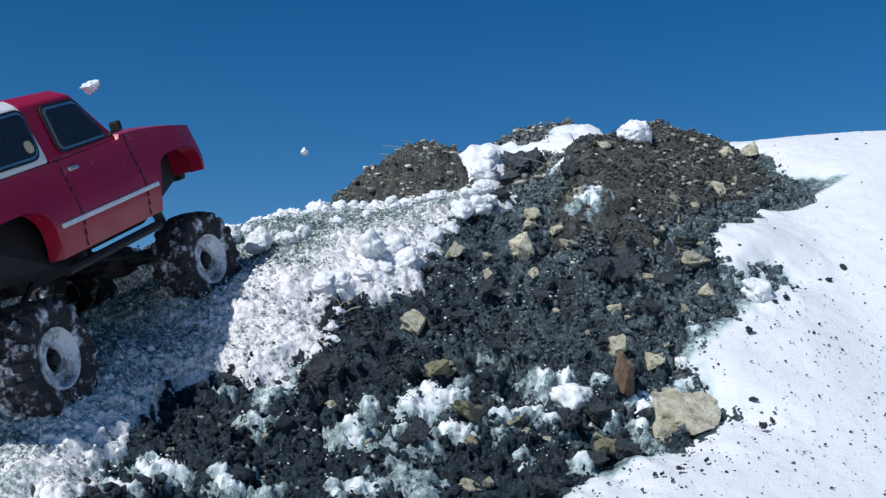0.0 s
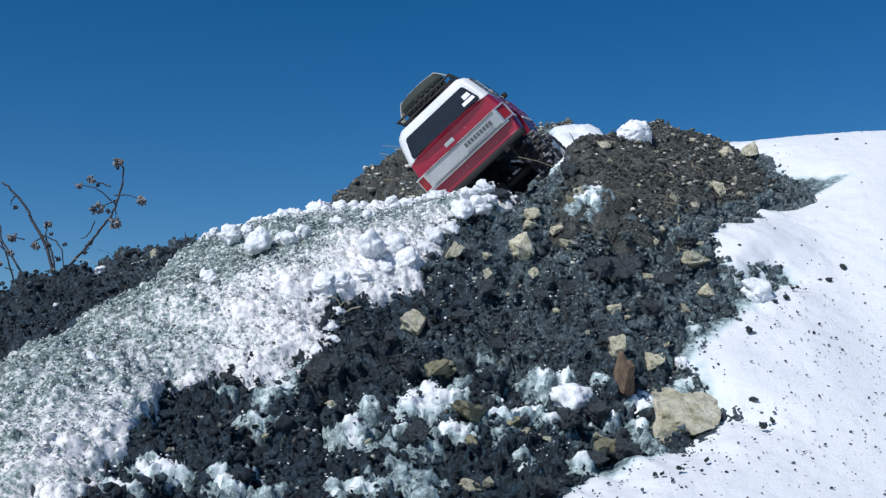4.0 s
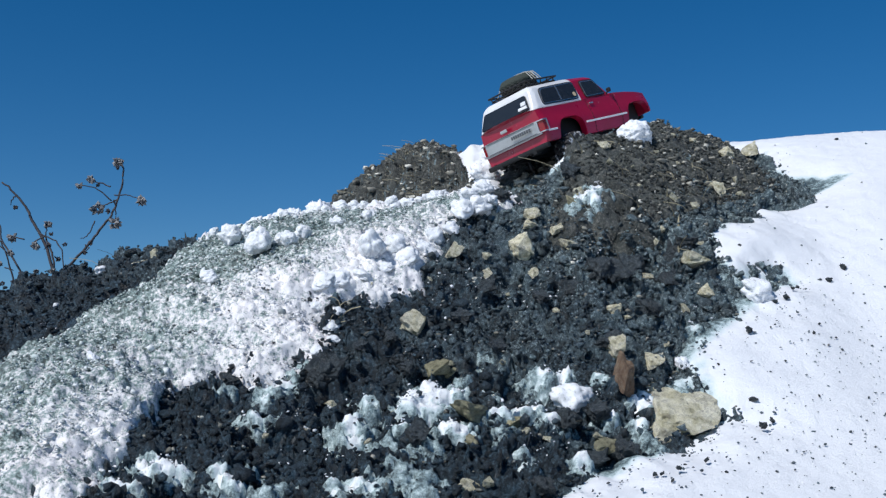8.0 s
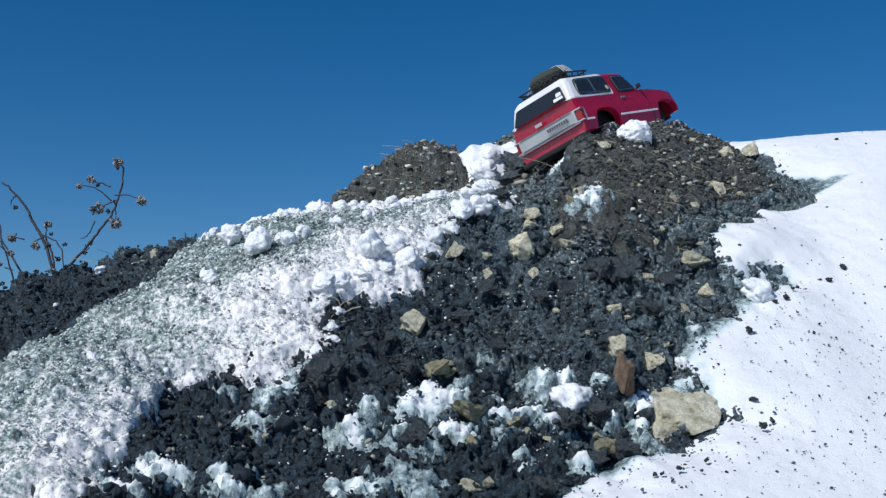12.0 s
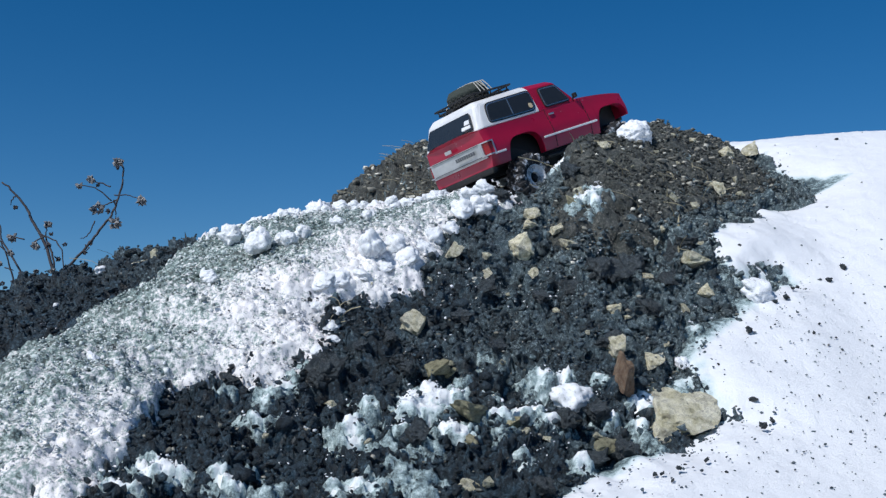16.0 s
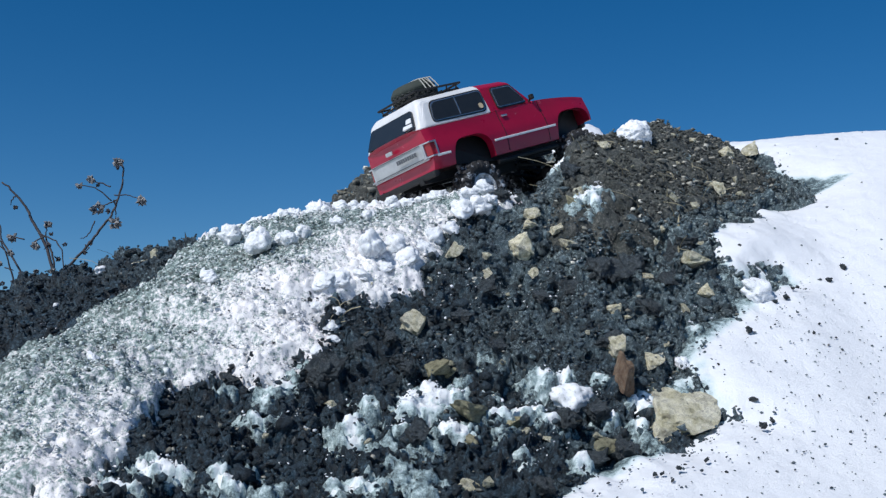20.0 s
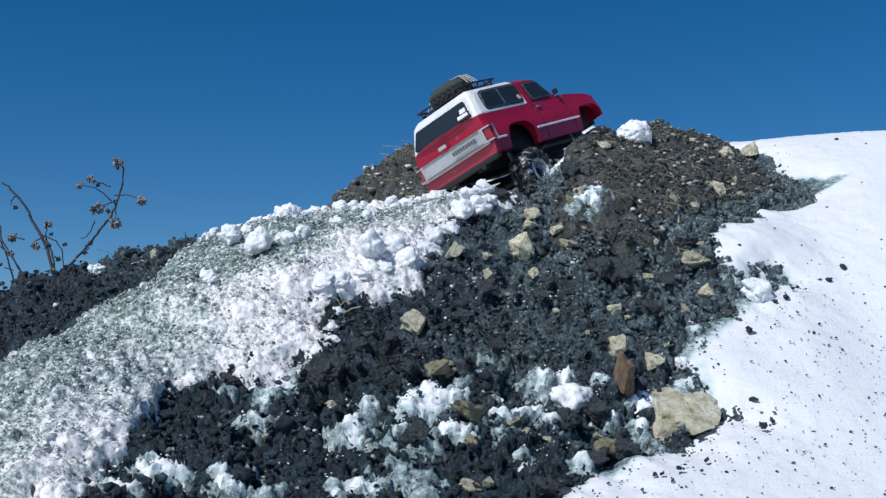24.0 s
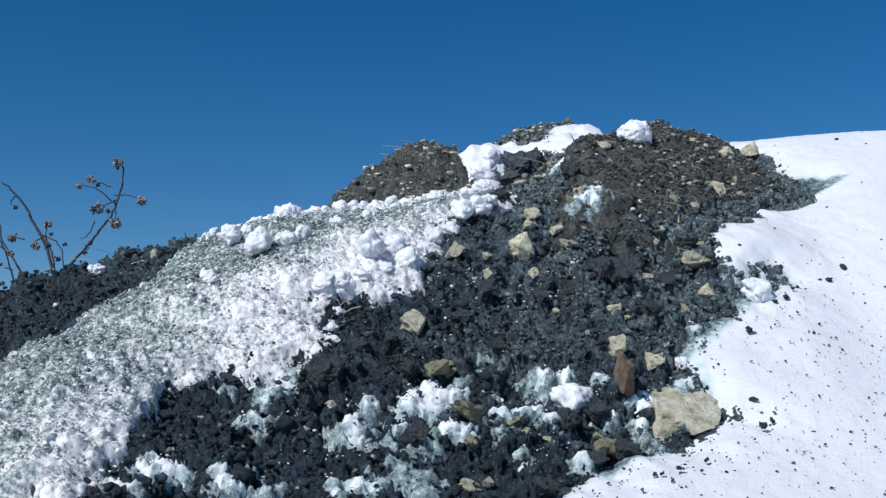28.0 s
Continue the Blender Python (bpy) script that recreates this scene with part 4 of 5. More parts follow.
    for s in (-1, 1):
        for x in (back + 0.014, front - 0.014):
            part("rack_foot", rod_between((x, s * 0.062, 0.171), (x, s * 0.062, 0.181), 0.0022, 6), BLACK, rack)
    spare = part("spare_tyre", tyre_mesh(), GREEN, t, "dark spare tyre lying on the rack")
    spare.matrix_local = pose(-0.141, 0.0, 0.194, 90, 0, 0) @ Matrix.Diagonal((0.84, 0.46, 0.86, 1))
    pack = part("pack", hull([(-0.141 + rx * math.cos(k * math.pi / 7), ry * math.sin(k * math.pi / 7), z) for k in range(14) for rx, ry, z in ((0.046, 0.050, 0.197), (0.049, 0.054, 0.207), (0.038, 0.044, 0.221))]
                              + [(-0.150, -0.015, 0.2235), (-0.130, 0.018, 0.2240)], 0.003, 2), OLIVE, t, "olive canvas pack on the spare tyre", False)
    for k in range(5):
        x, fan = -0.152 + 0.0075 * k, 0.006 * (k % 3 - 1)
        pts = [(x + fan, -0.066, 0.191), (x + 0.5 * fan, -0.056, 0.207), (x, -0.045, 0.2215), (x - fan, -0.015, 0.2255), (x - 1.4 * fan, 0.018, 0.2255), (x - fan, 0.045, 0.2215), (x, 0.056, 0.207), (x + fan, 0.066, 0.191)]
        part("pack_cord", joined(*[rod_between(a, b, 0.0012, 6) for a, b in zip(pts, pts[1:])]), ROPE, pack, "pale cord over the pack")
    for o in t.children_recursive:
        if o != spare:
            x = np.zeros(len(o.data.vertices) * 3, np.float32)
            o.data.vertices.foreach_get("co", x)
            x[::3] = np.where(x[::3] < -0.19, -0.19 + (x[::3] + 0.19) * 1.0 + 0.009 * np.minimum(np.abs(x[1::3]) / 0.1, 1.06) ** 4 * np.minimum((-0.19 - x[::3]) / 0.05, 1), x[::3])
            o.data.vertices.foreach_set("co", x)
    spare.location *= TRUCK_SIZE
    for o in t.children_recursive:
        o.data.transform(Matrix.Scale(TRUCK_SIZE, 4))
    tyre = tyre_mesh()
    me_tyre = bpy.data.meshes.new("tyre")
    tyre.to_mesh(me_tyre)
    me_tyre.materials.append(TYRE)
    rim_bm = lathe([(-0.016, 0.0295), (-0.0215, 0.0290), (-0.0215, 0.0270), (-0.016, 0.0245), (-0.014, 0.0165), (-0.016, 0.0135), (-0.012, 0.0120), (0.0, 0.0120)], 36)
    hub_bm = joined(lathe([(-0.001, 0.0120), (-0.009, 0.0115), (-0.010, 0.007), (-0.017, 0.006), (-0.018, 0.0)], 20),
                    *[block(0.003, 0.004, 0.003, pose(0, 0, 0, 0, 60 * k, 0) @ pose(0, -0.0105, 0.0092), 0.0006) for k in range(6)])
    me_rim, me_hub = bpy.data.meshes.new("rim"), bpy.data.meshes.new("hub")
    for b, me, mat in ((rim_bm, me_rim, RIM), (hub_bm, me_hub, BLACK)):
        b.to_mesh(me)
        b.free()
        me.materials.append(mat)
    tyre.free()
    for me in (me_tyre, me_rim, me_hub):
        me.transform(Matrix.Scale(TRUCK_SIZE, 4))
    out = {}
    for key, at in WHEEL_AT.items():
        w = part("wheel", lathe([(TRUCK_SIZE * a, TRUCK_SIZE * r) for a, r in ((-0.010, 0.0298), (0.016, 0.0298), (0.016, 0.0))], 24), BLACK, t, "off-road wheel caked with snow")
        w.matrix_local = pose(*at)
        flip = Matrix.Identity(4) if at[1] < 0 else pose(0, 0, 0, 0, 0, 180)
        for name, me, lab in (("tyre", me_tyre, "knobbly black tyre with snow in the tread"), ("rim", me_rim, "grey rim packed with snow"), ("hub", me_hub, "dark hub")):
            o = part_mesh(name, me, w, lab)
            o.matrix_local = flip
        out[key] = w
    return t, out


truck, wheels = build_truck()


# ---------- stones, clods, lumps of snow ----------
rng = np.random.default_rng(7)


def ball(levels):
    bm = bmesh.new()
    bmesh.ops.create_icosphere(bm, subdivisions=levels, radius=1.0)
    v = np.array([p.co[:] for p in bm.verts])
    f = np.array([[p.index for p in q.verts] for q in bm.faces])
    bm.free()
    return v, f


def stone_mesh(name, seed, mat, extra=4, rough=0.20):
    """A broken stone: the hull of a skewed box and a few more points, its faces slightly uneven."""
    r = np.random.default_rng(seed)
    pts = np.array([(a, b, c) for a in (-1, 1) for b in (-1, 1) for c in (-1, 1)], float) * r.uniform(0.38, 0.98, (8, 3))
    pts = np.vstack([pts[r.permutation(8)[:7]], r.normal(size=(extra, 3)) * 0.55])
    bm = hull([tuple(p) for p in pts])
    bmesh.ops.triangulate(bm, faces=bm.faces[:])
    bmesh.ops.subdivide_edges(bm, edges=bm.edges[:], cuts=7, use_grid_fill=True)
    for v in bm.verts:
        p = v.co + Vector((seed, 0, 0))
        v.co *= 1 + rough * noise.fractal(p * 1.7, 0.9, 2.1, 5) - 0.05 * max(0.0, v.co.length - 0.95)
    me = bpy.data.meshes.new(name)
    bm.to_mesh(me)
    bm.free()
    me.materials.append(mat)
    return me


def lump_mesh(name, seed, mat, knobs=7, rough=0.10, levels=4, core=0.62):
    """A lump of snow or soil: knobs grown together, crumbly all over."""
    r = np.random.default_rng(seed)
    v, f = ball(levels)
    rad = np.full(len(v), core)
    for k in range(knobs):
        at = r.normal(size=3)
        at *= r.uniform(0.45, 0.66) / np.linalg.norm(at)
        size = r.uniform(0.22, 0.44)
        along = v @ at
        disc = size * size - at @ at + along * along
        rad = np.maximum(rad, np.where((disc > 0) & (along > 0), along + np.sqrt(np.maximum(disc, 0)), 0))
    off = Vector((0, seed, 0))
    rad *= np.array([1 + rough * noise.fractal(Vector(p) * 2.4 + off, 0.7, 2.1, 6) + 0.45 * rough * noise.noise(Vector(p) * 8 + off) + 0.40 * rough * noise.noise(Vector(p) * 23 + off) for p in v])
    return mesh_from(name, v * rad[:, None], f, mat)


def leaning(x, y):
    """The turn that lays a piece flat on the slope."""
    e = 0.03
    gx = float(ground_height(np.array([x + e]), np.array([y]))[0] - ground_height(np.array([x - e]), np.array([y]))[0]) / (2 * e)
    gy = float(ground_height(np.array([x]), np.array([y + e]))[0] - ground_height(np.array([x]), np.array([y - e]))[0]) / (2 * e)
    return Vector((0, 0, 1)).rotation_difference(Vector((-gx, -gy, 1)).normalized()).to_matrix().to_4x4()


def set_on_heap(name, me, x, y, size, label, category, group, flat=0.75, sink=0.22, turn=None, stretch=1.0, lift=0.0, tilt=25):
    """One piece lying on the slope, part of it below the surface."""
    ob = new(name, me)
    z = float(top_z(x, y)[0])
    rz = rng.uniform(0, 360) if turn is None else turn
    ob.matrix_basis = (pose(x, y, z + lift) @ leaning(x, y) @ pose(0, 0, size * 0.5 * flat * (1 - 2 * sink), rng.uniform(-tilt, tilt), rng.uniform(-tilt, tilt), rz)
                       @ Matrix.Diagonal((size * 0.55 * stretch, size * 0.5, size * 0.5 * flat, 1)))
    return tagged(ob, label, category, group)


STONES = [stone_mesh("stone", 100 + k, STONE, 2 + k % 3) for k in range(10)]
OLIVE_STONES = [stone_mesh("stone", 230 + k, OLIVE_STONE, 3) for k in range(3)]
DARK_STONES = [stone_mesh("stone", 200, RUST_STONE, 2)]
LUMPS = [lump_mesh("snow_lump", 300 + k, SNOW_LUMP, 9 + k, 0.20, 4, 0.72) for k in range(6)]
CLODS = [stone_mesh("soil_clod", 400 + k, CLOD_BIG, 5 + k % 3, 0.42) for k in range(6)]

# x, y, width; the largest stones of the slope
for k, (x, y, w) in enumerate([
        (0.332, 1.522, 0.035), (0.200, 1.331, 0.029), (0.241, 1.331, 0.025), (0.420, 1.744, 0.024), (0.245, 1.721, 0.021), (0.338, 1.473, 0.022), (0.248, 1.687, 0.013),
        (0.410, 1.749, 0.012), (0.267, 1.498, 0.015), (0.106, 1.518, 0.042), (0.156, 1.569, 0.017), (0.166, 1.553, 0.023), (-0.032, 1.371, 0.030), (0.117, 1.473, 0.016),
        (0.125, 1.598, 0.023), (0.121, 1.580, 0.017), (0.212, 1.273, 0.016), (-0.048, 1.218, 0.014), (0.026, 1.120, 0.022), (0.042, 1.111, 0.012), (-0.117, 1.213, 0.009),
        (-0.146, 1.214, 0.005), (0.013, 1.489, 0.019), (0.058, 1.497, 0.015), (0.058, 1.478, 0.015), (0.480, 1.926, 0.028), (0.537, 1.997, 0.029), (0.206, 1.390, 0.015),
        (0.334, 1.648, 0.015), (0.192, 1.617, 0.018), (0.211, 1.616, 0.010), (0.305, 1.594, 0.009), (0.304, 1.454, 0.014), (0.295, 1.587, 0.009), (0.361, 1.635, 0.014),
        (0.456, 1.741, 0.013), (0.464, 1.803, 0.011), (0.497, 1.780, 0.011), (0.263, 1.360, 0.008), (0.190, 1.338, 0.009), (0.136, 1.382, 0.008), (-0.090, 1.422, 0.007),
        (0.082, 1.444, 0.009), (-0.017, 1.450, 0.007), (0.229, 1.290, 0.009), (0.084, 1.189, 0.009), (0.108, 1.203, 0.010), (0.164, 1.231, 0.013), (0.068, 1.313, 0.009),
        (0.010, 1.299, 0.010), (-0.114, 1.275, 0.006), (-0.176, 1.159, 0.008), (-0.073, 1.124, 0.007), (0.222, 1.390, 0.010), (0.349, 1.548, 0.009), (0.169, 1.351, 0.007),
        (0.283, 1.689, 0.007), (0.334, 1.775, 0.009), (0.366, 1.762, 0.009), (0.421, 1.906, 0.011), (0.375, 1.842, 0.009), (0.285, 1.655, 0.007),
        (-0.495, 1.894, 0.028), (-0.429, 1.833, 0.025), (-0.470, 1.870, 0.020)]):
    set_on_heap("stone", STONES[k % 10], x, y, w * 0.94, "pale tan angular stone half sunk in dark soil", "stone", "stones on the heap",
                rng.uniform(0.55, 0.9), 0.16, None, rng.uniform(0.95, 1.3))
for k, (x, y, w) in enumerate([(0.027, 1.209, 0.038), (0.072, 1.219, 0.026), (0.030, 1.167, 0.015), (0.188, 1.601, 0.024), (-0.006, 1.288, 0.029), (0.166, 1.201, 0.020), (0.007, 1.293, 0.013)]):
    set_on_heap("stone", OLIVE_STONES[k % 3], x, y, w, "dull olive-brown stone in the soil", "stone", "stones on the heap", 0.6, 0.24, None, 1.15)
set_on_heap("stone", STONES[2], 0.252, 1.270, 0.084, "large tan slab of stone at the edge of the snow", "stone", "stones on the heap", 0.55, 0.28, 80, 1.05, 0.0, 4)
set_on_heap("stone", DARK_STONES[0], 0.194, 1.278, 0.036, "upright rusty brown stone splinter", "stone", "stones on the heap", 1.35, 0.12, 35, 0.65, 0.0, 14)

for k, (x, y, w) in enumerate([(-0.119, 1.262, 0.031), (-0.192, 1.259, 0.018), (-0.050, 1.291, 0.016), (-0.027, 1.161, 0.025), (0.129, 1.235, 0.024), (0.167, 1.247, 0.027), (-0.178, 1.141, 0.022),
        (0.247, 1.257, 0.016), (0.184, 1.206, 0.029), (0.153, 1.191, 0.025), (0.093, 1.100, 0.021), (-0.061, 1.325, 0.016), (0.219, 1.475, 0.036), (0.249, 1.504, 0.034),
        (0.200, 1.469, 0.032), (0.316, 1.576, 0.031), (0.162, 1.459, 0.029), (0.194, 1.337, 0.026), (0.290, 1.489, 0.025), (0.213, 3.144, 0.078), (0.257, 3.189, 0.064),
        (0.188, 3.109, 0.053), (0.088, 1.663, 0.022), (0.188, 1.669, 0.028), (0.054, 1.436, 0.025), (0.024, 1.372, 0.023), (-0.136, 1.253, 0.018), (-0.092, 1.301, 0.017),
        (0.250, 1.390, 0.023), (0.334, 1.567, 0.028), (0.062, 1.326, 0.022), (0.121, 1.404, 0.021), (-0.040, 1.274, 0.016), (-0.234, 1.269, 0.017), (-0.129, 1.264, 0.030)]):
    set_on_heap("soil_clod", CLODS[k % 6], x, y, w * 1.05, "dark crumbly clod of damp soil", "soil clod", "clods on the heap", 0.75, 0.28)

for k, (x, y, w, f) in enumerate([
        (0.141, 1.276, 0.046, 0.85), (0.405, 1.480, 0.044, 0.6), (-0.093, 1.459, 0.038, 1.1), (-0.062, 1.480, 0.032, 0.8), (-0.131, 1.347, 0.020, 0.5), (-0.125, 1.321, 0.017, 0.5),
        (-0.143, 1.305, 0.017, 0.5), (-0.129, 1.420, 0.035, 0.5), (-0.148, 1.408, 0.031, 0.5), (-0.101, 1.428, 0.028, 0.5), (-0.074, 1.447, 0.026, 0.5), (-0.046, 1.465, 0.032, 0.55),
        (-0.022, 1.503, 0.030, 0.6), (-0.011, 1.528, 0.027, 0.6), (0.028, 1.574, 0.034, 0.7), (0.048, 1.590, 0.040, 0.8), (0.037, 1.631, 0.032, 0.8), (0.059, 1.669, 0.030, 0.8),
        (0.066, 1.645, 0.028, 0.8), (0.012, 1.535, 0.026, 0.6), (-0.288, 1.427, 0.018, 0.9), (-0.340, 1.213, 0.012, 0.6), (-0.153, 1.390, 0.016, 0.5), (-0.124, 1.371, 0.017, 0.5),
        (-0.167, 1.257, 0.016, 0.6), (-0.117, 1.213, 0.009, 0.7), (-0.205, 1.259, 0.015, 0.4), (-0.222, 1.254, 0.009, 0.6), (-0.554, 1.860, 0.024, 0.7), (-0.574, 1.709, 0.010, 0.7),
        (-0.302, 1.840, 0.030, 0.8), (-0.255, 1.830, 0.032, 0.8), (-0.165, 1.870, 0.034, 0.8),
        (-0.130, 1.860, 0.032, 0.8), (-0.095, 1.855, 0.028, 0.8), (-0.060, 1.850, 0.028, 0.7), (0.000, 1.800, 0.028, 0.7), (-0.020, 1.840, 0.026, 0.7), (0.278, 1.342, 0.022, 0.7),
        (0.120, 3.060, 0.080, 0.7), (0.115, 3.160, 0.085, 0.7), (0.135, 3.240, 0.070, 0.7), (0.250, 3.560, 0.040, 0.8)]):
    set_on_heap("snow_lump", LUMPS[k % 6], x, y, w * 1.08, "lump of packed white snow on the heap", "snow lump", "lumps of snow", f, 0.36)
set_on_heap("snow_lump", lump_mesh("snow_lump", 779, SNOW_LUMP, 6, 0.14, 5, 0.84), 0.304, 1.812, 0.062, "round lump of white snow on the crest", "snow lump", "lumps of snow", 0.95, 0.18, 20, 0.95, -0.012, 5)

for x, y, w in ((-0.349, 1.746, 0.017), (-0.299, 1.636, 0.034), (-0.279, 1.635, 0.021), (-0.244, 1.527, 0.038), (-0.218, 1.541, 0.020), (-0.202, 1.515, 0.023),
                 (-0.187, 1.546, 0.026), (-0.141, 1.543, 0.018), (-0.103, 1.554, 0.015), (-0.295, 1.444, 0.019)):
    set_on_heap("snow_lump", LUMPS[int(-x * 100) % 6], x, y, w * 1.15, "round lump of white snow on the crest of the ramp", "snow lump", "lumps of snow", 0.95, 0.22)
for k in range(46):
    x = -0.345 + 0.345 * k / 45 + rng.uniform(-0.006, 0.006)
    y = 1.740 - 0.67 * x + rng.uniform(-0.035, 0.015)
    set_on_heap("snow_lump", LUMPS[k % 6], x, y, rng.uniform(0.014, 0.032), "lump of snow along the crest of the ramp", "snow lump", "small lumps on the crest", rng.uniform(0.7, 1.0), 0.22)


# ---------- crumbs past counting ----------
def crumbs(name, count, x_range, y_range, sizes, mat, where, label, category, squash=0.7, levels=1, sink=0.15, seed=1):
    r = np.random.default_rng(seed)
    v, f = ball(levels)
    x, y = r.uniform(*x_range, count), r.uniform(*y_range, count)
    ok = where(x, y, r)
    x, y = x[ok], y[ok]
    n = len(x)
    s = np.exp(r.uniform(math.log(sizes[0]), math.log(sizes[1]), n) * 1.0)
    s = sizes[0] + (s - sizes[0]) * r.uniform(0.3, 1.0, n)
    z = top_z(x, y) + patch_lift(x, y) + s * 0.5 * squash * (1 - 2 * sink)
    pts = v[None] * (1 + r.uniform(-0.58, 0.36, (n, len(v), 1)))
    pts = pts * (s * 0.5)[:, None, None] * np.stack([r.uniform(0.8, 1.5 if name != "gravel" else 2.2, n), np.ones(n), r.uniform(0.5, 1.0, n)], -1)[:, None, :]
    a, b = r.uniform(0, 6.28, n), r.uniform(-0.7, 0.7, n)
    ca, sa, cb, sb = np.cos(a), np.sin(a), np.cos(b), np.sin(b)
    zero, one = np.zeros(n), np.ones(n)
    turn = np.stack([np.stack([ca, -sa * cb, sa * sb], -1), np.stack([sa, ca * cb, -ca * sb], -1), np.stack([zero, sb, cb], -1)], 1)
    pts = np.einsum("nij,nkj->nki", turn, pts) + np.stack([x, y, z], -1)[:, None, :]
    faces = (f[None] + (np.arange(n) * len(v))[:, None, None]).reshape(-1, 3)
    ob = new(name, mesh_from(name, pts.reshape(-1, 3), faces, mat))
    return tagged(ob, label, category, kind="stuff")


def patch_lift(x, y):
    return np.maximum(0, np.where(patch_keep(x, y), patch_z(x, y), -9) - top_z(x, y))


def on_soil(x, y, r):
    return ~snow_over(x, y) & ~(patch_keep(x, y) & (patch_z(x, y) > ground_z(x, y)) & (r.uniform(size=len(x)) > 0.12))


def on_track(x, y, r):
    return (outline_distance(TRACK, x, y) > -0.01) & snow_over(x, y)


def clumped(scale, low, seed):
    return lambda x, y: fbm(x * scale, y * scale, 3, seed) > low


def in_dry(x, y):
    return outline_distance(DRY_TOP, x, y) > 0.005


crumbs("soil_crumbs", 60000, (-0.95, 0.62), (1.0, 2.1), (0.0025, 0.0075), CLOD, lambda x, y, r: on_soil(x, y, r) & ~in_dry(x, y), "loose crumbs of dark soil", "soil", seed=2)
crumbs("soil_crumbs", 9000, (-0.95, 0.62), (1.0, 2.2), (0.007, 0.015), CLOD, lambda x, y, r: on_soil(x, y, r) & ~in_dry(x, y), "crumbled pieces of dark soil", "soil", seed=3)
crumbs("soil_crumbs", 800, (-0.95, 0.62), (1.0, 2.2), (0.014, 0.026), CLOD, lambda x, y, r: on_soil(x, y, r) & ~in_dry(x, y), "larger pieces of dark soil", "soil", 0.7, 1, 0.3, seed=13)
crumbs("soil_crumbs", 15000, (0.10, 0.62), (1.5, 2.15), (0.003, 0.009), DRY_CLOD, lambda x, y, r: on_soil(x, y, r) & in_dry(x, y), "crumbs of dry grey-brown soil", "soil", seed=12)
crumbs("soil_crumbs", 12000, (-0.45, 0.50), (2.5, 3.75), (0.004, 0.012), DRY_CLOD, on_soil, "crumbs of soil on the back of the heap", "soil", seed=4)
crumbs("gravel", 6500, (-0.42, 0.62), (1.05, 2.2), (0.002, 0.010), GRAVEL, lambda x, y, r: on_soil(x, y, r) & (r.uniform(size=len(x)) < 0.30 + 0.6 * smooth(1.5, 1.9, y)),
       "small pale stones in the soil", "gravel", seed=5)
crumbs("gravel", 420, (0.26, 0.60), (1.55, 2.15), (0.005, 0.014), GRAVEL, lambda x, y, r: on_soil(x, y, r) & in_dry(x, y), "pale stones on the dry crest", "gravel", seed=16)
crumbs("gravel", 2100, (-0.56, 0.40), (2.9, 3.6), (0.008, 0.028), GRAVEL, on_soil, "pale stones on the far knoll", "gravel", seed=6)
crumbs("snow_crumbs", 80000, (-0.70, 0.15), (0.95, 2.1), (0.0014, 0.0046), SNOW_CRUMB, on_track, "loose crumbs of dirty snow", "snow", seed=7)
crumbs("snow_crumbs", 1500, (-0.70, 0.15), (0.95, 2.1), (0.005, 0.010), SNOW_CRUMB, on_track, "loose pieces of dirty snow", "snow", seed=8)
crumbs("snow_crumbs", 20000, (-0.40, 0.36), (0.97, 1.9), (0.0015, 0.0045), SNOW_WHITE, lambda x, y, r: (reach(PATCHES, x, y) > 0.001) & (patch_z(x, y) > np.maximum(ground_z(x, y), dry_z(x, y)) - 0.001),
       "grains of snow in the hollows", "snow", seed=14)
crumbs("snow_crumbs", 4200, (-0.75, 0.34), (1.0, 1.55), (0.0012, 0.0050), SNOW_WHITE, lambda x, y, r: on_soil(x, y, r) & clumped(9, -0.02, 81)(x, y),
       "crumbs of snow scattered on the soil", "snow", seed=9)
crumbs("dirt_specks", 9000, (0.02, 0.95), (1.0, 2.15), (0.0012, 0.0048), CLOD,
       lambda x, y, r: (field_cover(x, y) > 0.0) & (r.uniform(size=len(x)) < (0.02 + 0.50 * (1 - smooth(1.30, 1.70, y))) + 0.7 * np.exp(-np.maximum(field_cover(x, y), 0) / 0.02)),
       "dark specks of soil on the snow", "soil", seed=10)
crumbs("dirt_specks", 9000, (-0.95, 0.10), (1.15, 2.0), (0.0015, 0.0045), SLUSH, lambda x, y, r: on_track(x, y, r) & (fbm(x * 14, y * 14, 3, 83) + 0.5 * value_noise(x * 3, y * 3, 84) + 1.2 * (y - 1.45) > 0.0),
       "grey grit trodden into the snow ramp", "soil", seed=15)
crumbs("dirt_specks", 900, (-0.95, 0.15), (0.95, 2.1), (0.0015, 0.005), CLOD, lambda x, y, r: on_track(x, y, r) & clumped(9, 0.1, 82)(x, y),
       "dark specks of soil on the dirty snow", "soil", seed=11)
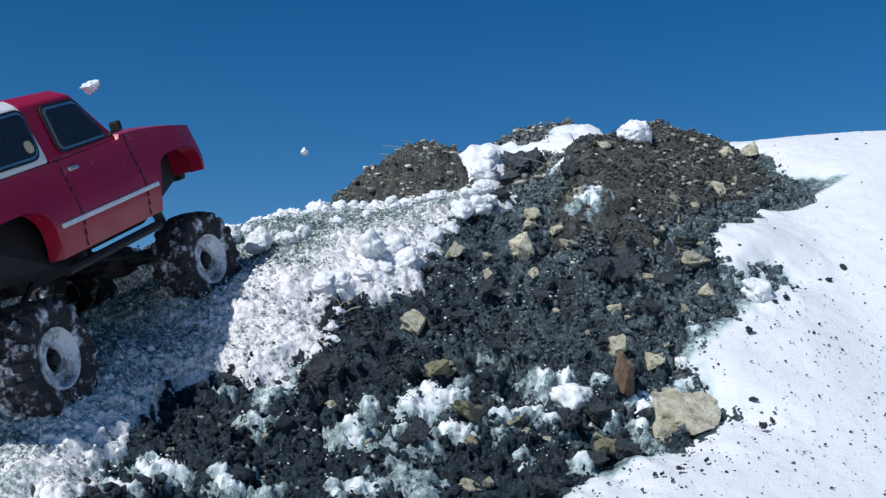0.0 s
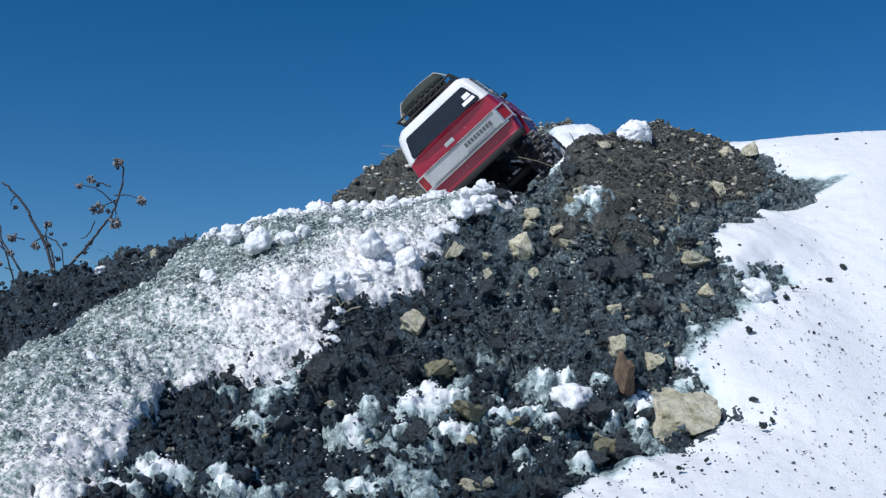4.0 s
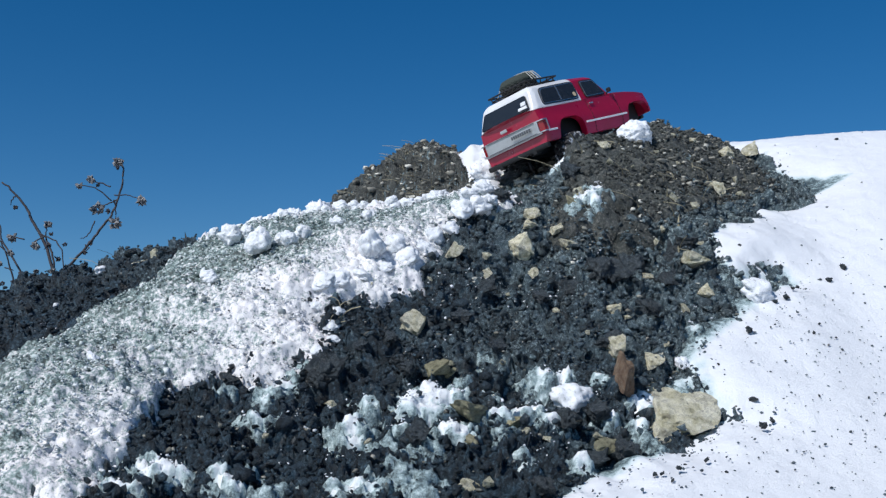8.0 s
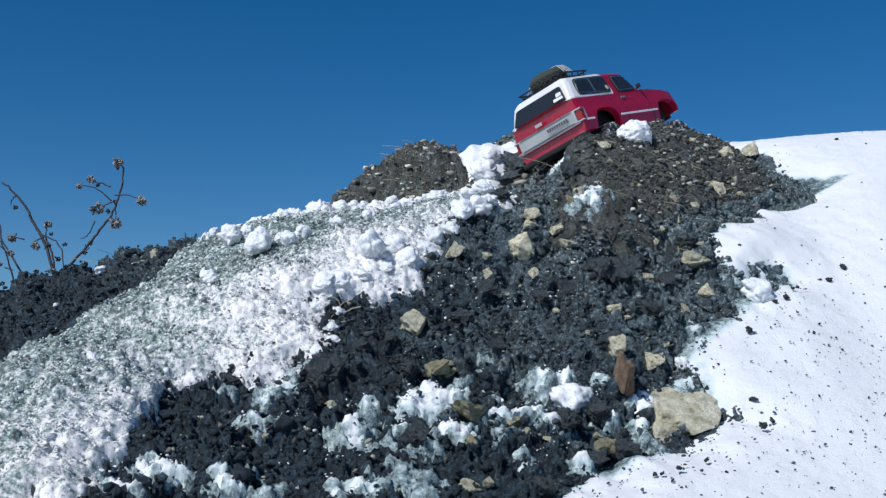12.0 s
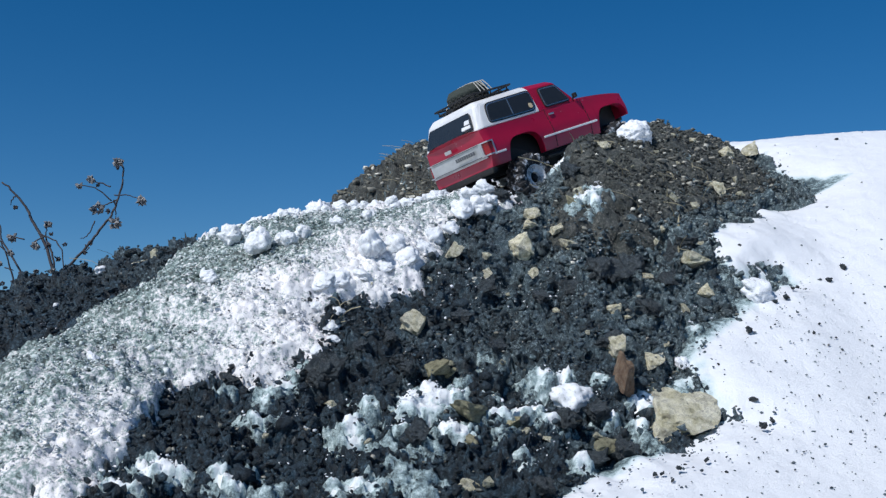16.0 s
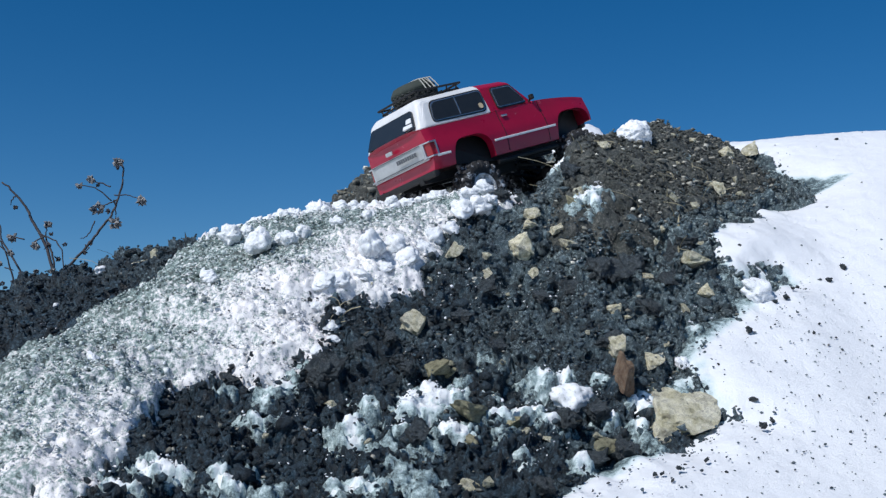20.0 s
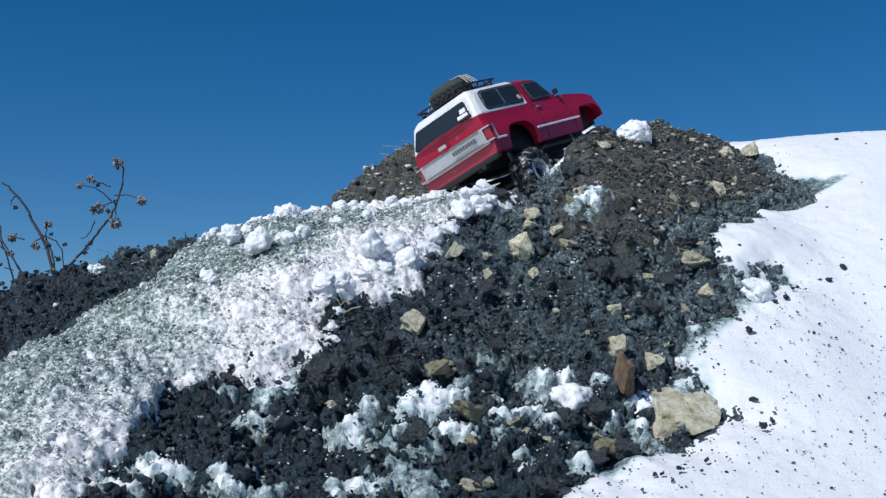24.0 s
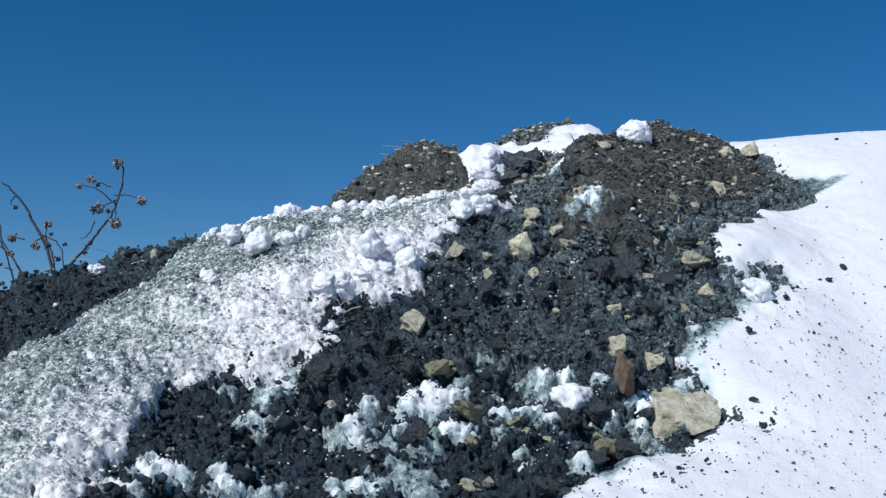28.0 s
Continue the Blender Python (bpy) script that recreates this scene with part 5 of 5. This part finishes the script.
for x, y, w in [(0.368, 1.390, 0.011), (0.340, 1.281, 0.010), (0.338, 1.234, 0.011), (0.352, 1.248, 0.007), (0.261, 1.162, 0.006), (0.229, 1.139, 0.007), (0.237, 1.149, 0.004),
        (0.203, 1.126, 0.006), (0.210, 1.126, 0.006), (0.275, 1.137, 0.005), (0.550, 1.578, 0.011), (0.519, 1.544, 0.009), (0.440, 1.477, 0.010), (0.455, 1.496, 0.007),
        (0.718, 2.058, 0.008), (0.421, 1.636, 0.006), (0.406, 1.566, 0.006), (0.450, 1.401, 0.005), (0.463, 1.502, 0.006), (0.423, 1.466, 0.007), (0.315, 1.327, 0.004),
        (0.396, 1.341, 0.004), (0.417, 1.290, 0.004), (0.478, 1.406, 0.004), (0.354, 1.331, 0.004), (0.217, 1.112, 0.004), (0.179, 1.163, 0.004)]:
    set_on_heap("soil_clod", CLODS[int(x * 1000) % 6], x, y, w * 0.8, "small dark clod on the clean snow", "soil clod", "clods on the snow", 0.7, 0.15)


# ---------- dry weeds and grass ----------
def tube(points, r0, r1, sides=6):
    pts = [Vector(p) for p in points]
    verts, faces = [], []
    for i, p in enumerate(pts):
        ahead = (pts[min(i + 1, len(pts) - 1)] - pts[max(i - 1, 0)]).normalized()
        q = ahead.to_track_quat("Z", "Y")
        r = r0 + (r1 - r0) * i / (len(pts) - 1)
        for k in range(sides):
            a = 2 * math.pi * k / sides
            verts.append(p + q @ Vector((r * math.cos(a), r * math.sin(a), 0)))
    for i in range(len(pts) - 1):
        for k in range(sides):
            a, b = i * sides + k, i * sides + (k + 1) % sides
            faces.append((a, b, b + sides, a + sides))
    faces.append(tuple(range(sides))[::-1])
    faces.append(tuple(range(len(verts) - sides, len(verts))))
    return verts, faces


def bent(points, rough=0.002, per=5):
    """A stem through the given points, smoothed, with slight kinks."""
    p = [Vector(q) for q in points]
    out = []
    for i in range(len(p) - 1):
        a, b, c, d = p[max(i - 1, 0)], p[i], p[i + 1], p[min(i + 2, len(p) - 1)]
        for k in range(per):
            t = k / per
            out.append(0.5 * ((2 * b) + (c - a) * t + (2 * a - 5 * b + 4 * c - d) * t * t + (3 * b - a - 3 * c + d) * t ** 3)
                       + Vector(rng.normal(size=3)) * rough * 0.4)
    return out + [p[-1]]


def seed_head(r, seed):
    """A dry head: a core with many papery scales round it."""
    g = np.random.default_rng(seed)
    verts, faces = [], []
    for k in range(34):
        n = Vector(g.normal(size=3)).normalized()
        q = n.to_track_quat("Z", "Y")
        w, l = r * g.uniform(0.22, 0.40), r * g.uniform(0.75, 1.15)
        base = len(verts)
        twist = Matrix.Rotation(g.uniform(0, 6.28), 3, "Z")
        for p in ((0, 0, 0.15 * r), (w, w * 0.3, l * 0.6), (0, w * 0.7, l), (-w, w * 0.3, l * 0.62), (0, -w * 0.5, l * 0.55)):
            verts.append(q @ (twist @ Vector(p)))
        faces += [(base, base + 1, base + 2), (base, base + 2, base + 3), (base, base + 4, base + 1), (base, base + 3, base + 4), (base + 1, base + 4, base + 2), (base + 2, base + 4, base + 3)]
    return verts, faces


def weed(label, stems, heads, depth):
    root = stems[0][1][0]
    base = Vector((root[0], depth, root[1]))
    t = tagged(new("dry_weed"), label, "weed", "dry weeds")
    t.location = base

    def lift(p, k):
        return Vector((p[0], depth + 0.03 * math.sin(k * 1.7 + p[1] * 9), p[1])) - base
    for k, (r, pts) in enumerate(stems):
        v, f = tube(bent([lift(p, k) for p in pts]), r * 1.25, r * 0.7)
        part_mesh("stem" if r > 0.0014 else "twig", mesh_from("stem", v, f, STEM, False), t, "thin dry brown stem")
    for k, (x, z, r) in enumerate(heads):
        v, f = seed_head(r, 500 + k)
        o = part_mesh("seed_head", mesh_from("seed_head", v, f, HEAD if r > 0.0062 else BUD), t, "papery dry seed head" if r > 0.0062 else "small dark bud")
        o.location = lift((x, z), k)


weed("dry branching weed with papery seed heads behind the heap",
     [(0.0024, [(-0.700, 0.640), (-0.698, 0.706), (-0.666, 0.753), (-0.646, 0.786), (-0.626, 0.815), (-0.615, 0.845), (-0.607, 0.885), (-0.609, 0.910)]),
      (0.0012, [(-0.620, 0.840), (-0.645, 0.860), (-0.676, 0.870)]), (0.0012, [(-0.612, 0.860), (-0.638, 0.868), (-0.649, 0.873)]), (0.0011, [(-0.614, 0.850), (-0.590, 0.851), (-0.566, 0.842)]),
      (0.0012, [(-0.617, 0.845), (-0.635, 0.838), (-0.652, 0.830)]), (0.0012, [(-0.612, 0.839), (-0.608, 0.816), (-0.611, 0.799)]), (0.0010, [(-0.640, 0.797), (-0.650, 0.770), (-0.664, 0.763)]),
      (0.0010, [(-0.664, 0.755), (-0.655, 0.748), (-0.664, 0.741)])],
     [(-0.617, 0.919, 0.0130), (-0.679, 0.868, 0.0078), (-0.649, 0.873, 0.0100), (-0.563, 0.839, 0.0122), (-0.653, 0.828, 0.0144), (-0.611, 0.796, 0.0128), (-0.638, 0.864, 0.0048),
      (-0.628, 0.821, 0.0055), (-0.664, 0.763, 0.0062), (-0.664, 0.741, 0.0048), (-0.609, 0.902, 0.0050)], 2.12)
weed("tall bare dry weed stalk with a few buds",
     [(0.0026, [(-0.705, 0.640), (-0.754, 0.754), (-0.784, 0.807), (-0.804, 0.841), (-0.828, 0.868), (-0.852, 0.888)]), (0.0011, [(-0.815, 0.855), (-0.822, 0.847), (-0.823, 0.839)])],
     [(-0.823, 0.839, 0.0062), (-0.748, 0.786, 0.0048)], 2.16)
weed("low dry weed with brown seed heads and curled twigs",
     [(0.0018, [(-0.708, 0.640), (-0.709, 0.719), (-0.724, 0.753), (-0.732, 0.768), (-0.752, 0.756)]), (0.0012, [(-0.732, 0.768), (-0.731, 0.788)]), (0.0012, [(-0.754, 0.757), (-0.784, 0.762)]),
      (0.0012, [(-0.732, 0.768), (-0.700, 0.754), (-0.682, 0.719), (-0.678, 0.650)]), (0.0010, [(-0.724, 0.753), (-0.735, 0.745)]), (0.0010, [(-0.712, 0.730), (-0.706, 0.726)])],
     [(-0.729, 0.792, 0.0098), (-0.793, 0.768, 0.0106), (-0.735, 0.745, 0.0098), (-0.711, 0.747, 0.0062), (-0.697, 0.754, 0.0048), (-0.706, 0.726, 0.0053), (-0.701, 0.700, 0.0070)], 2.08)
weed("tangle of dry weed twigs with small heads",
     [(0.0017, [(-0.725, 0.630), (-0.771, 0.700), (-0.815, 0.760), (-0.824, 0.790), (-0.840, 0.816)]), (0.0015, [(-0.780, 0.630), (-0.805, 0.719), (-0.822, 0.760), (-0.838, 0.771)]),
      (0.0011, [(-0.798, 0.710), (-0.784, 0.704)]), (0.0011, [(-0.815, 0.753), (-0.792, 0.736)]), (0.0012, [(-0.771, 0.700), (-0.768, 0.640)]), (0.0011, [(-0.764, 0.695), (-0.726, 0.680)]),
      (0.0012, [(-0.800, 0.640), (-0.812, 0.680), (-0.827, 0.715)])],
     [(-0.746, 0.704, 0.0066), (-0.784, 0.704, 0.0053), (-0.788, 0.735, 0.0083), (-0.803, 0.715, 0.0068), (-0.811, 0.682, 0.0055), (-0.796, 0.685, 0.0062), (-0.827, 0.715, 0.0075), (-0.819, 0.693, 0.0068)], 2.10)


def grass(name, spots, count, height, label, seed):
    g = np.random.default_rng(seed)
    verts, faces = [], []
    for k in range(count):
        sx, sy, sr = spots[k % len(spots)]
        x, y = g.normal(sx, sr), g.normal(sy, sr)
        z = float(top_z(x, y)[0]) - 0.004
        h, w = g.uniform(*height), g.uniform(0.0007, 0.0014)
        lean = Vector((g.normal(-0.5, 0.7), g.normal(-0.3, 0.5), 0)) * h
        side = Vector((-lean.y, lean.x, 0))
        side = side.normalized() * w if side.length > 1e-6 else Vector((w, 0, 0))
        base = len(verts)
        for j in range(5):
            f = j / 4
            p = Vector((x, y, z)) + lean * f * f + Vector((0, 0, h * (f - 0.45 * f * f)))
            verts += [p - side * (1 - 0.8 * f), p + side * (1 - 0.8 * f), p + Vector((0, 0, w * 0.8))]
        for j in range(4):
            a = base + 3 * j
            faces += [(a, a + 3, a + 5, a + 2), (a + 2, a + 5, a + 4, a + 1), (a + 1, a + 4, a + 3, a)]
    ob = new(name, mesh_from(name, verts, faces, STRAW))
    return tagged(ob, label, "grass", kind="stuff")


grass("dry_grass", [(-0.20, 3.06, 0.06), (-0.10, 3.05, 0.06), (-0.12, 3.22, 0.06), (-0.05, 3.10, 0.05)], 420, (0.012, 0.036),
      "dry grass blades lying on the far knoll", 21)
grass("dry_grass", [(0.10, 2.92, 0.02), (0.13, 1.80, 0.015), (0.36, 1.72, 0.03), (0.44, 1.80, 0.04), (0.30, 1.65, 0.03), (0.22, 1.76, 0.03), (-0.12, 1.36, 0.01), (0.35, 1.55, 0.03), (-0.62, 2.0, 0.05)], 70, (0.015, 0.045),
      "single dry straws on the soil", 22)


# ---------- motion ----------
DRIVE = [(0, -0.456, 1.252, 0.598, -8.8, -23.5, 73.6), (0.3, -0.405, 1.361, 0.647, -3.8, -22.1, 65.7),
         (0.5, -0.367, 1.456, 0.686, -5.6, -24.3, 58.7), (0.8, -0.298, 1.588, 0.737, -9.0, -23.1, 49.9),
         (1, -0.247, 1.643, 0.754, -9.1, -18.8, 44.9), (1.5, -0.100, 1.729, 0.812, -5.6, -17.2, 35.1),
         (2, 0.060, 1.857, 0.871, -16.7, -17.3, 41.7), (2.3, 0.134, 1.940, 0.906, -23.3, -18.6, 51.3),
         (2.5, 0.155, 1.989, 0.929, -28.1, -15.2, 57.3), (3, 0.182, 2.188, 0.957, -41.6, -13.5, 78.8),
         (3.5, 0.130, 2.332, 0.960, -44.1, -9.3, 86.6)]
CLIMB = [(5.5, 0.125, 2.748, 1.027, -14.2, -22.2, 41.0), (6, 0.221, 2.817, 1.064, -20.5, -20.6, 62.4),
         (6.5, 0.241, 2.933, 1.095, -19.4, -20.6, 72.0), (7, 0.251, 2.973, 1.111, -22.1, -22.1, 71.5),
         (7.5, 0.305, 3.094, 1.145, -12.5, -20.2, 57.1), (8, 0.375, 3.175, 1.179, -10.4, -17.7, 45.4),
         (8.5, 0.413, 3.109, 1.168, -12.8, -17.3, 46.1), (9, 0.432, 3.084, 1.162, -16.7, -16.5, 53.9),
         (9.5, 0.441, 3.134, 1.176, -17.0, -16.7, 54.3), (10, 0.444, 3.125, 1.174, -16.9, -16.6, 52.4),
         (10.5, 0.443, 3.111, 1.169, -15.5, -16.8, 51.5), (11, 0.447, 3.129, 1.175, -15.3, -16.5, 50.0),
         (11.5, 0.453, 3.115, 1.172, -17.2, -16.1, 50.0), (12, 0.455, 3.095, 1.167, -16.5, -15.3, 49.2),
         (12.5, 0.450, 3.086, 1.160, -14.5, -15.8, 49.1)]
BACK = [(14.5, 0.338, 2.930, 1.121, -12.8, -21.1, 46.0), (15, 0.312, 2.899, 1.113, -9.7, -22.2, 41.6),
         (15.5, 0.277, 2.860, 1.092, -8.8, -22.5, 40.2), (16, 0.240, 2.819, 1.061, -6.8, -21.3, 39.2),
         (16.5, 0.236, 2.836, 1.065, -7.3, -22.9, 40.0), (17, 0.247, 2.877, 1.081, -8.5, -23.3, 39.9),
         (17.5, 0.251, 2.800, 1.057, -12.2, -22.1, 43.7), (18, 0.239, 2.804, 1.054, -11.1, -22.2, 44.0),
         (18.5, 0.239, 2.809, 1.055, -10.5, -22.3, 43.9), (19, 0.238, 2.802, 1.052, -10.4, -22.1, 44.1),
         (19.5, 0.202, 2.748, 1.043, -7.7, -20.4, 43.6), (20, 0.112, 2.600, 0.998, -6.9, -19.1, 38.9),
         (20.2, 0.059, 2.537, 0.966, -3.0, -18.4, 36.3), (20.5, -0.041, 2.429, 0.932, 2.0, -16.4, 38.0),
         (20.8, -0.127, 2.407, 0.912, 3.2, -14.4, 36.5), (21, -0.167, 2.307, 0.881, -0.1, -10.6, 42.6),
         (21.5, -0.184, 2.303, 0.884, -0.2, -10.9, 41.5)]
LEAVE = [(23.5, 0.139, 2.600, 0.996, -18.3, -18.4, 52.8), (24, 0.198, 2.686, 1.030, -19.5, -18.9, 52.7),
         (24.5, 0.261, 2.844, 1.073, -13.4, -20.9, 45.8), (25, 0.328, 2.885, 1.107, -17.5, -22.1, 30.7),
         (25.5, 0.425, 2.959, 1.175, -3.6, -25.0, 7.2), (26, 0.533, 2.880, 1.158, 5.5, -5.6, -20.3),
         (26.3, 0.623, 2.884, 1.182, 3.5, 7.4, -14.9), (26.5, 0.704, 2.863, 1.181, -0.6, 17.9, -11.3),
         (26.6, 0.759, 2.864, 1.172, 1.0, 20.0, -8.6), (26.7, 0.823, 2.872, 1.160, 3.0, 19.0, -5.8),
         (26.9, 0.972, 2.915, 1.149, 8.5, 14.0, -3.0),
         (27, 1.018, 2.927, 1.142, 13.2, 9.4, 2.0), (27.4, 1.150, 2.583, 1.053, 21.3, -9.8, 3.1),
         (27.7, 1.450, 2.720, 1.075, 8.0, -4.0, 16.0), (28, 1.750, 2.830, 1.065, 3.0, 0.0, 22.0)]


def truck_at(rows, t):
    """The truck's pose between two rows."""
    k = max(i for i, r in enumerate(rows) if r[0] <= t + 1e-6)
    a, b = rows[k], rows[min(k + 1, len(rows) - 1)]
    f = 0 if b[0] == a[0] else (t - a[0]) / (b[0] - a[0])
    return pose(*(a[i] + (b[i] - a[i]) * f for i in range(1, 7)))


# ---------- snow that the wheels throw and push ----------
flying = []
CHUNKS = [lump_mesh("snow_chunk", 600 + k, SNOW_WHITE, 6, 0.34, 4) for k in range(4)]


def puff_mesh(name, seed, grains=420):
    """A handful of powder in the air: many separate grains, thicker in the middle."""
    r = np.random.default_rng(seed)
    v, f = np.array([(1, 0, 0), (-1, 0, 0), (0, 1, 0), (0, -1, 0), (0, 0, 1), (0, 0, -1.0)]), np.array([(0, 2, 4), (2, 1, 4), (1, 3, 4), (3, 0, 4), (2, 0, 5), (1, 2, 5), (3, 1, 5), (0, 3, 5)])
    at = r.normal(0, 0.31, (grains, 3))
    size = (0.035 + 0.15 * r.uniform(0, 1, grains) ** 2.6) * np.exp(-0.9 * np.linalg.norm(at, axis=1))
    pts = v[None] * (size[:, None] * r.uniform(0.7, 1.2, (grains, len(v))))[:, :, None] + at[:, None, :]
    faces = (f[None] + (np.arange(grains) * len(v))[:, None, None]).reshape(-1, 3)
    return mesh_from(name, pts.reshape(-1, 3), faces, SNOW_WHITE)


PUFFS = [puff_mesh("snow_puff", 640 + k) for k in range(5)]
FALL = 1.6   # the film runs slowed down


TOP_X, TOP_Y = np.arange(-1.2, 2.4, 0.015), np.arange(0.9, 3.6, 0.015)
TOP = top_z(*np.meshgrid(TOP_X, TOP_Y))


def surface(x, y):
    """Height of the ground or snow, from a fine grid."""
    fx = min(max((x - TOP_X[0]) / 0.015, 0), len(TOP_X) - 1.01)
    fy = min(max((y - TOP_Y[0]) / 0.015, 0), len(TOP_Y) - 1.01)
    i, j = int(fx), int(fy)
    u, v = fx - i, fy - j
    return float((TOP[j, i] * (1 - u) + TOP[j, i + 1] * u) * (1 - v) + (TOP[j + 1, i] * (1 - u) + TOP[j + 1, i + 1] * u) * v)


def scaled(me, size):
    m2 = me.copy()
    m2.transform(Matrix.Diagonal((size * 0.5, size * 0.42, size * 0.46, 1)))
    return m2


def chunk(rows, size, label="chunk of snow thrown up by the tyres", k=0, shapes=CHUNKS, name="snow_chunk"):
    ob = tagged(new(name, scaled(shapes[k % len(shapes)], size)), label, "snow chunk", "flying snow", "stuff" if name == "snow_puff" else "")
    spin = rng.uniform(-60, 60, 3)
    start = rows[0][0]
    keys = [(t, pose(x, y, z, *(spin * min(3.0, (t - start) * 3)))) for t, x, y, z in rows]
    if keys[0][0] > 0:
        keys = [(0.0, keys[0][1])] + keys
    if keys[-1][0] < 28:
        keys.append((28.0, keys[-1][1]))
    flying.append((ob, keys))


def throw(t0, x, y, vx, vy, vz, size, k, puff=False):
    """Lies in the snow, is thrown up at t0, and comes to rest where it falls."""
    z0 = surface(x, y) - size * 0.45
    rows = [(t0, x, y, z0)]
    t = 0.0
    while t < 2.0:
        t += 1 / 15
        px, py, pz = x + vx * t, y + vy * t, z0 + vz * t - 0.5 * FALL * t * t
        floor = surface(px, py) + size * 0.15
        if pz < floor and t > 0.1:
            rows.append((t0 + t, px, py, floor))
            break
        rows.append((t0 + t, px, py, pz))
    rows = [r for r in rows if r[0] <= 27.95]
    if puff:
        rows[0] = (rows[0][0], x, y, z0 - size * 0.6)
        rows[-1] = (*rows[-1][:3], rows[-1][3] - size * 0.9)
        chunk(rows, size, "puff of powdery snow thrown up by the wheels", k, PUFFS, "snow_puff")
    else:
        chunk(rows, size, k=k)


# two pieces in the air as the truck comes up the ramp
chunk([(0.0, -0.409, 1.300, 0.823), (0.1, -0.403, 1.30, 0.842), (0.2, -0.396, 1.30, 0.845), (0.3, -0.390, 1.30, 0.832), (0.4, -0.383, 1.29, 0.793),
       (0.5, -0.375, 1.27, 0.699), (0.6, -0.370, 1.24, 0.560), (0.7, -0.368, 1.22, surface(-0.368, 1.22))], 0.021, k=1)
chunk([(0.0, -0.209, 1.700, 0.836), (0.1, -0.175, 1.70, 0.826), (0.2, -0.140, 1.70, 0.784), (0.3, -0.105, 1.70, surface(-0.105, 1.70) + 0.003)], 0.015, k=2)
# pushed off the crest by the bumper as the truck backs down
chunk([(20.4, -0.205, 1.875, surface(-0.205, 1.875) + 0.014), (20.8, -0.225, 1.870, surface(-0.225, 1.87) + 0.010), (21.1, -0.255, 1.872, surface(-0.255, 1.872) + 0.004)], 0.066,
      "large lump of snow on the crest of the ramp", 3)
chunk([(20.7, -0.250, 1.910, surface(-0.250, 1.910) + 0.004), (21.2, -0.300, 1.920, surface(-0.30, 1.92) + 0.01), (21.8, -0.420, 1.930, surface(-0.42, 1.93) + 0.012), (22.4, -0.540, 1.930, surface(-0.54, 1.93) + 0.010),
       (22.9, -0.585, 1.930, surface(-0.585, 1.93) + 0.006)], 0.028, "lump of snow that rolled down the bank", 0)
for k in range(240):
    f = k / 240
    t0 = 26.08 + 1.10 * f
    m = truck_at(LEAVE, t0)
    at = m @ Vector((0.19 + rng.uniform(-0.07, 0.07), -0.160 + rng.uniform(-0.05, 0.02), 0))
    throw(t0, at.x, at.y, rng.uniform(0.28, 0.80), rng.uniform(-0.12, 0.02), rng.uniform(0.45, 0.74) * (0.92 + 0.26 * min(1, 1.3 * f)), rng.uniform(0.055, 0.105), k, True)
for k in range(70):
    t0 = 26.15 + 1.05 * k / 70
    m = truck_at(LEAVE, t0)
    at = m @ Vector((0.18 + rng.uniform(-0.06, 0.06), -0.125 + rng.uniform(-0.05, 0.04), 0))
    throw(t0, at.x, at.y, rng.uniform(0.30, 0.65), rng.uniform(-0.12, 0.05), rng.uniform(0.40, 0.72), rng.uniform(0.010, 0.030), k)
for k in range(26):
    t0 = 0.05 + 2.1 * k / 26
    m = truck_at(DRIVE, t0)
    at = m @ Vector((-0.17 + rng.uniform(-0.04, 0.02), (-1 if k % 2 else 1) * 0.11 + rng.uniform(-0.02, 0.02), 0))
    back = -m.to_3x3().col[0]
    throw(t0, at.x, at.y, back.x * 0.25 + rng.uniform(-0.15, 0.15), back.y * 0.2 + rng.uniform(-0.15, 0.1), rng.uniform(0.12, 0.38), rng.uniform(0.004, 0.013), k)
for k in range(10):
    t0 = 25.0 + 0.9 * k / 10
    m = truck_at(LEAVE, t0)
    at = m @ Vector((-0.13, -0.12, 0))
    throw(t0, at.x, at.y, rng.uniform(-0.2, 0.1), rng.uniform(-0.1, 0.1), rng.uniform(0.2, 0.45), rng.uniform(0.004, 0.010), k)


def motions():
    rows = DRIVE + CLIMB + BACK + LEAVE
    walk(truck, [(r[0], pose(*r[1:])) for r in rows])
    for ob, keys in flying:
        walk(ob, keys)
    steps = [k / 15 for k in range(28 * 15 + 1)]
    wheel_rows = {w: [] for w in wheels}
    turned = {w: 0.0 for w in wheels}
    before = None
    for t in steps:
        m = truck_at(rows, t)
        if before is not None:
            ahead = m.to_3x3().col[0].dot(m.translation - before)
        else:
            ahead = 0.0
        before = m.translation.copy()
        for w in wheels:
            x, y, z = WHEEL_AT[w]
            at = m @ Vector((x, y, z))
            low = at - m.to_3x3().col[2] * WHEEL_R
            gap = surface(low.x, low.y) - low.z - 0.012
            climbing = float(1 - smooth(1.2, 2.1, np.array(t)))   # the springs are stretched on the first climb
            lift = max(-0.006, min(0.016 - 0.012 * climbing, gap)) - 0.020 * climbing
            turned[w] += max(-80, min(80, math.degrees(ahead / WHEEL_R)))
            wheel_rows[w].append((t, x, y, z + lift, turned[w]))
    for w in wheels:
        steer = -8 if WHEEL_AT[w][0] > 0 else 0
        out = []
        for i, (t, x, y, z, a) in enumerate(wheel_rows[w]):
            around = wheel_rows[w][max(0, i - 3):i + 4]
            out.append((t, pose(x, y, sum(r[3] for r in around) / len(around)) @ pose(0, 0, 0, 0, 0, steer) @ pose(0, 0, 0, 0, a, 0)))
        walk(wheels[w], out)


motions()
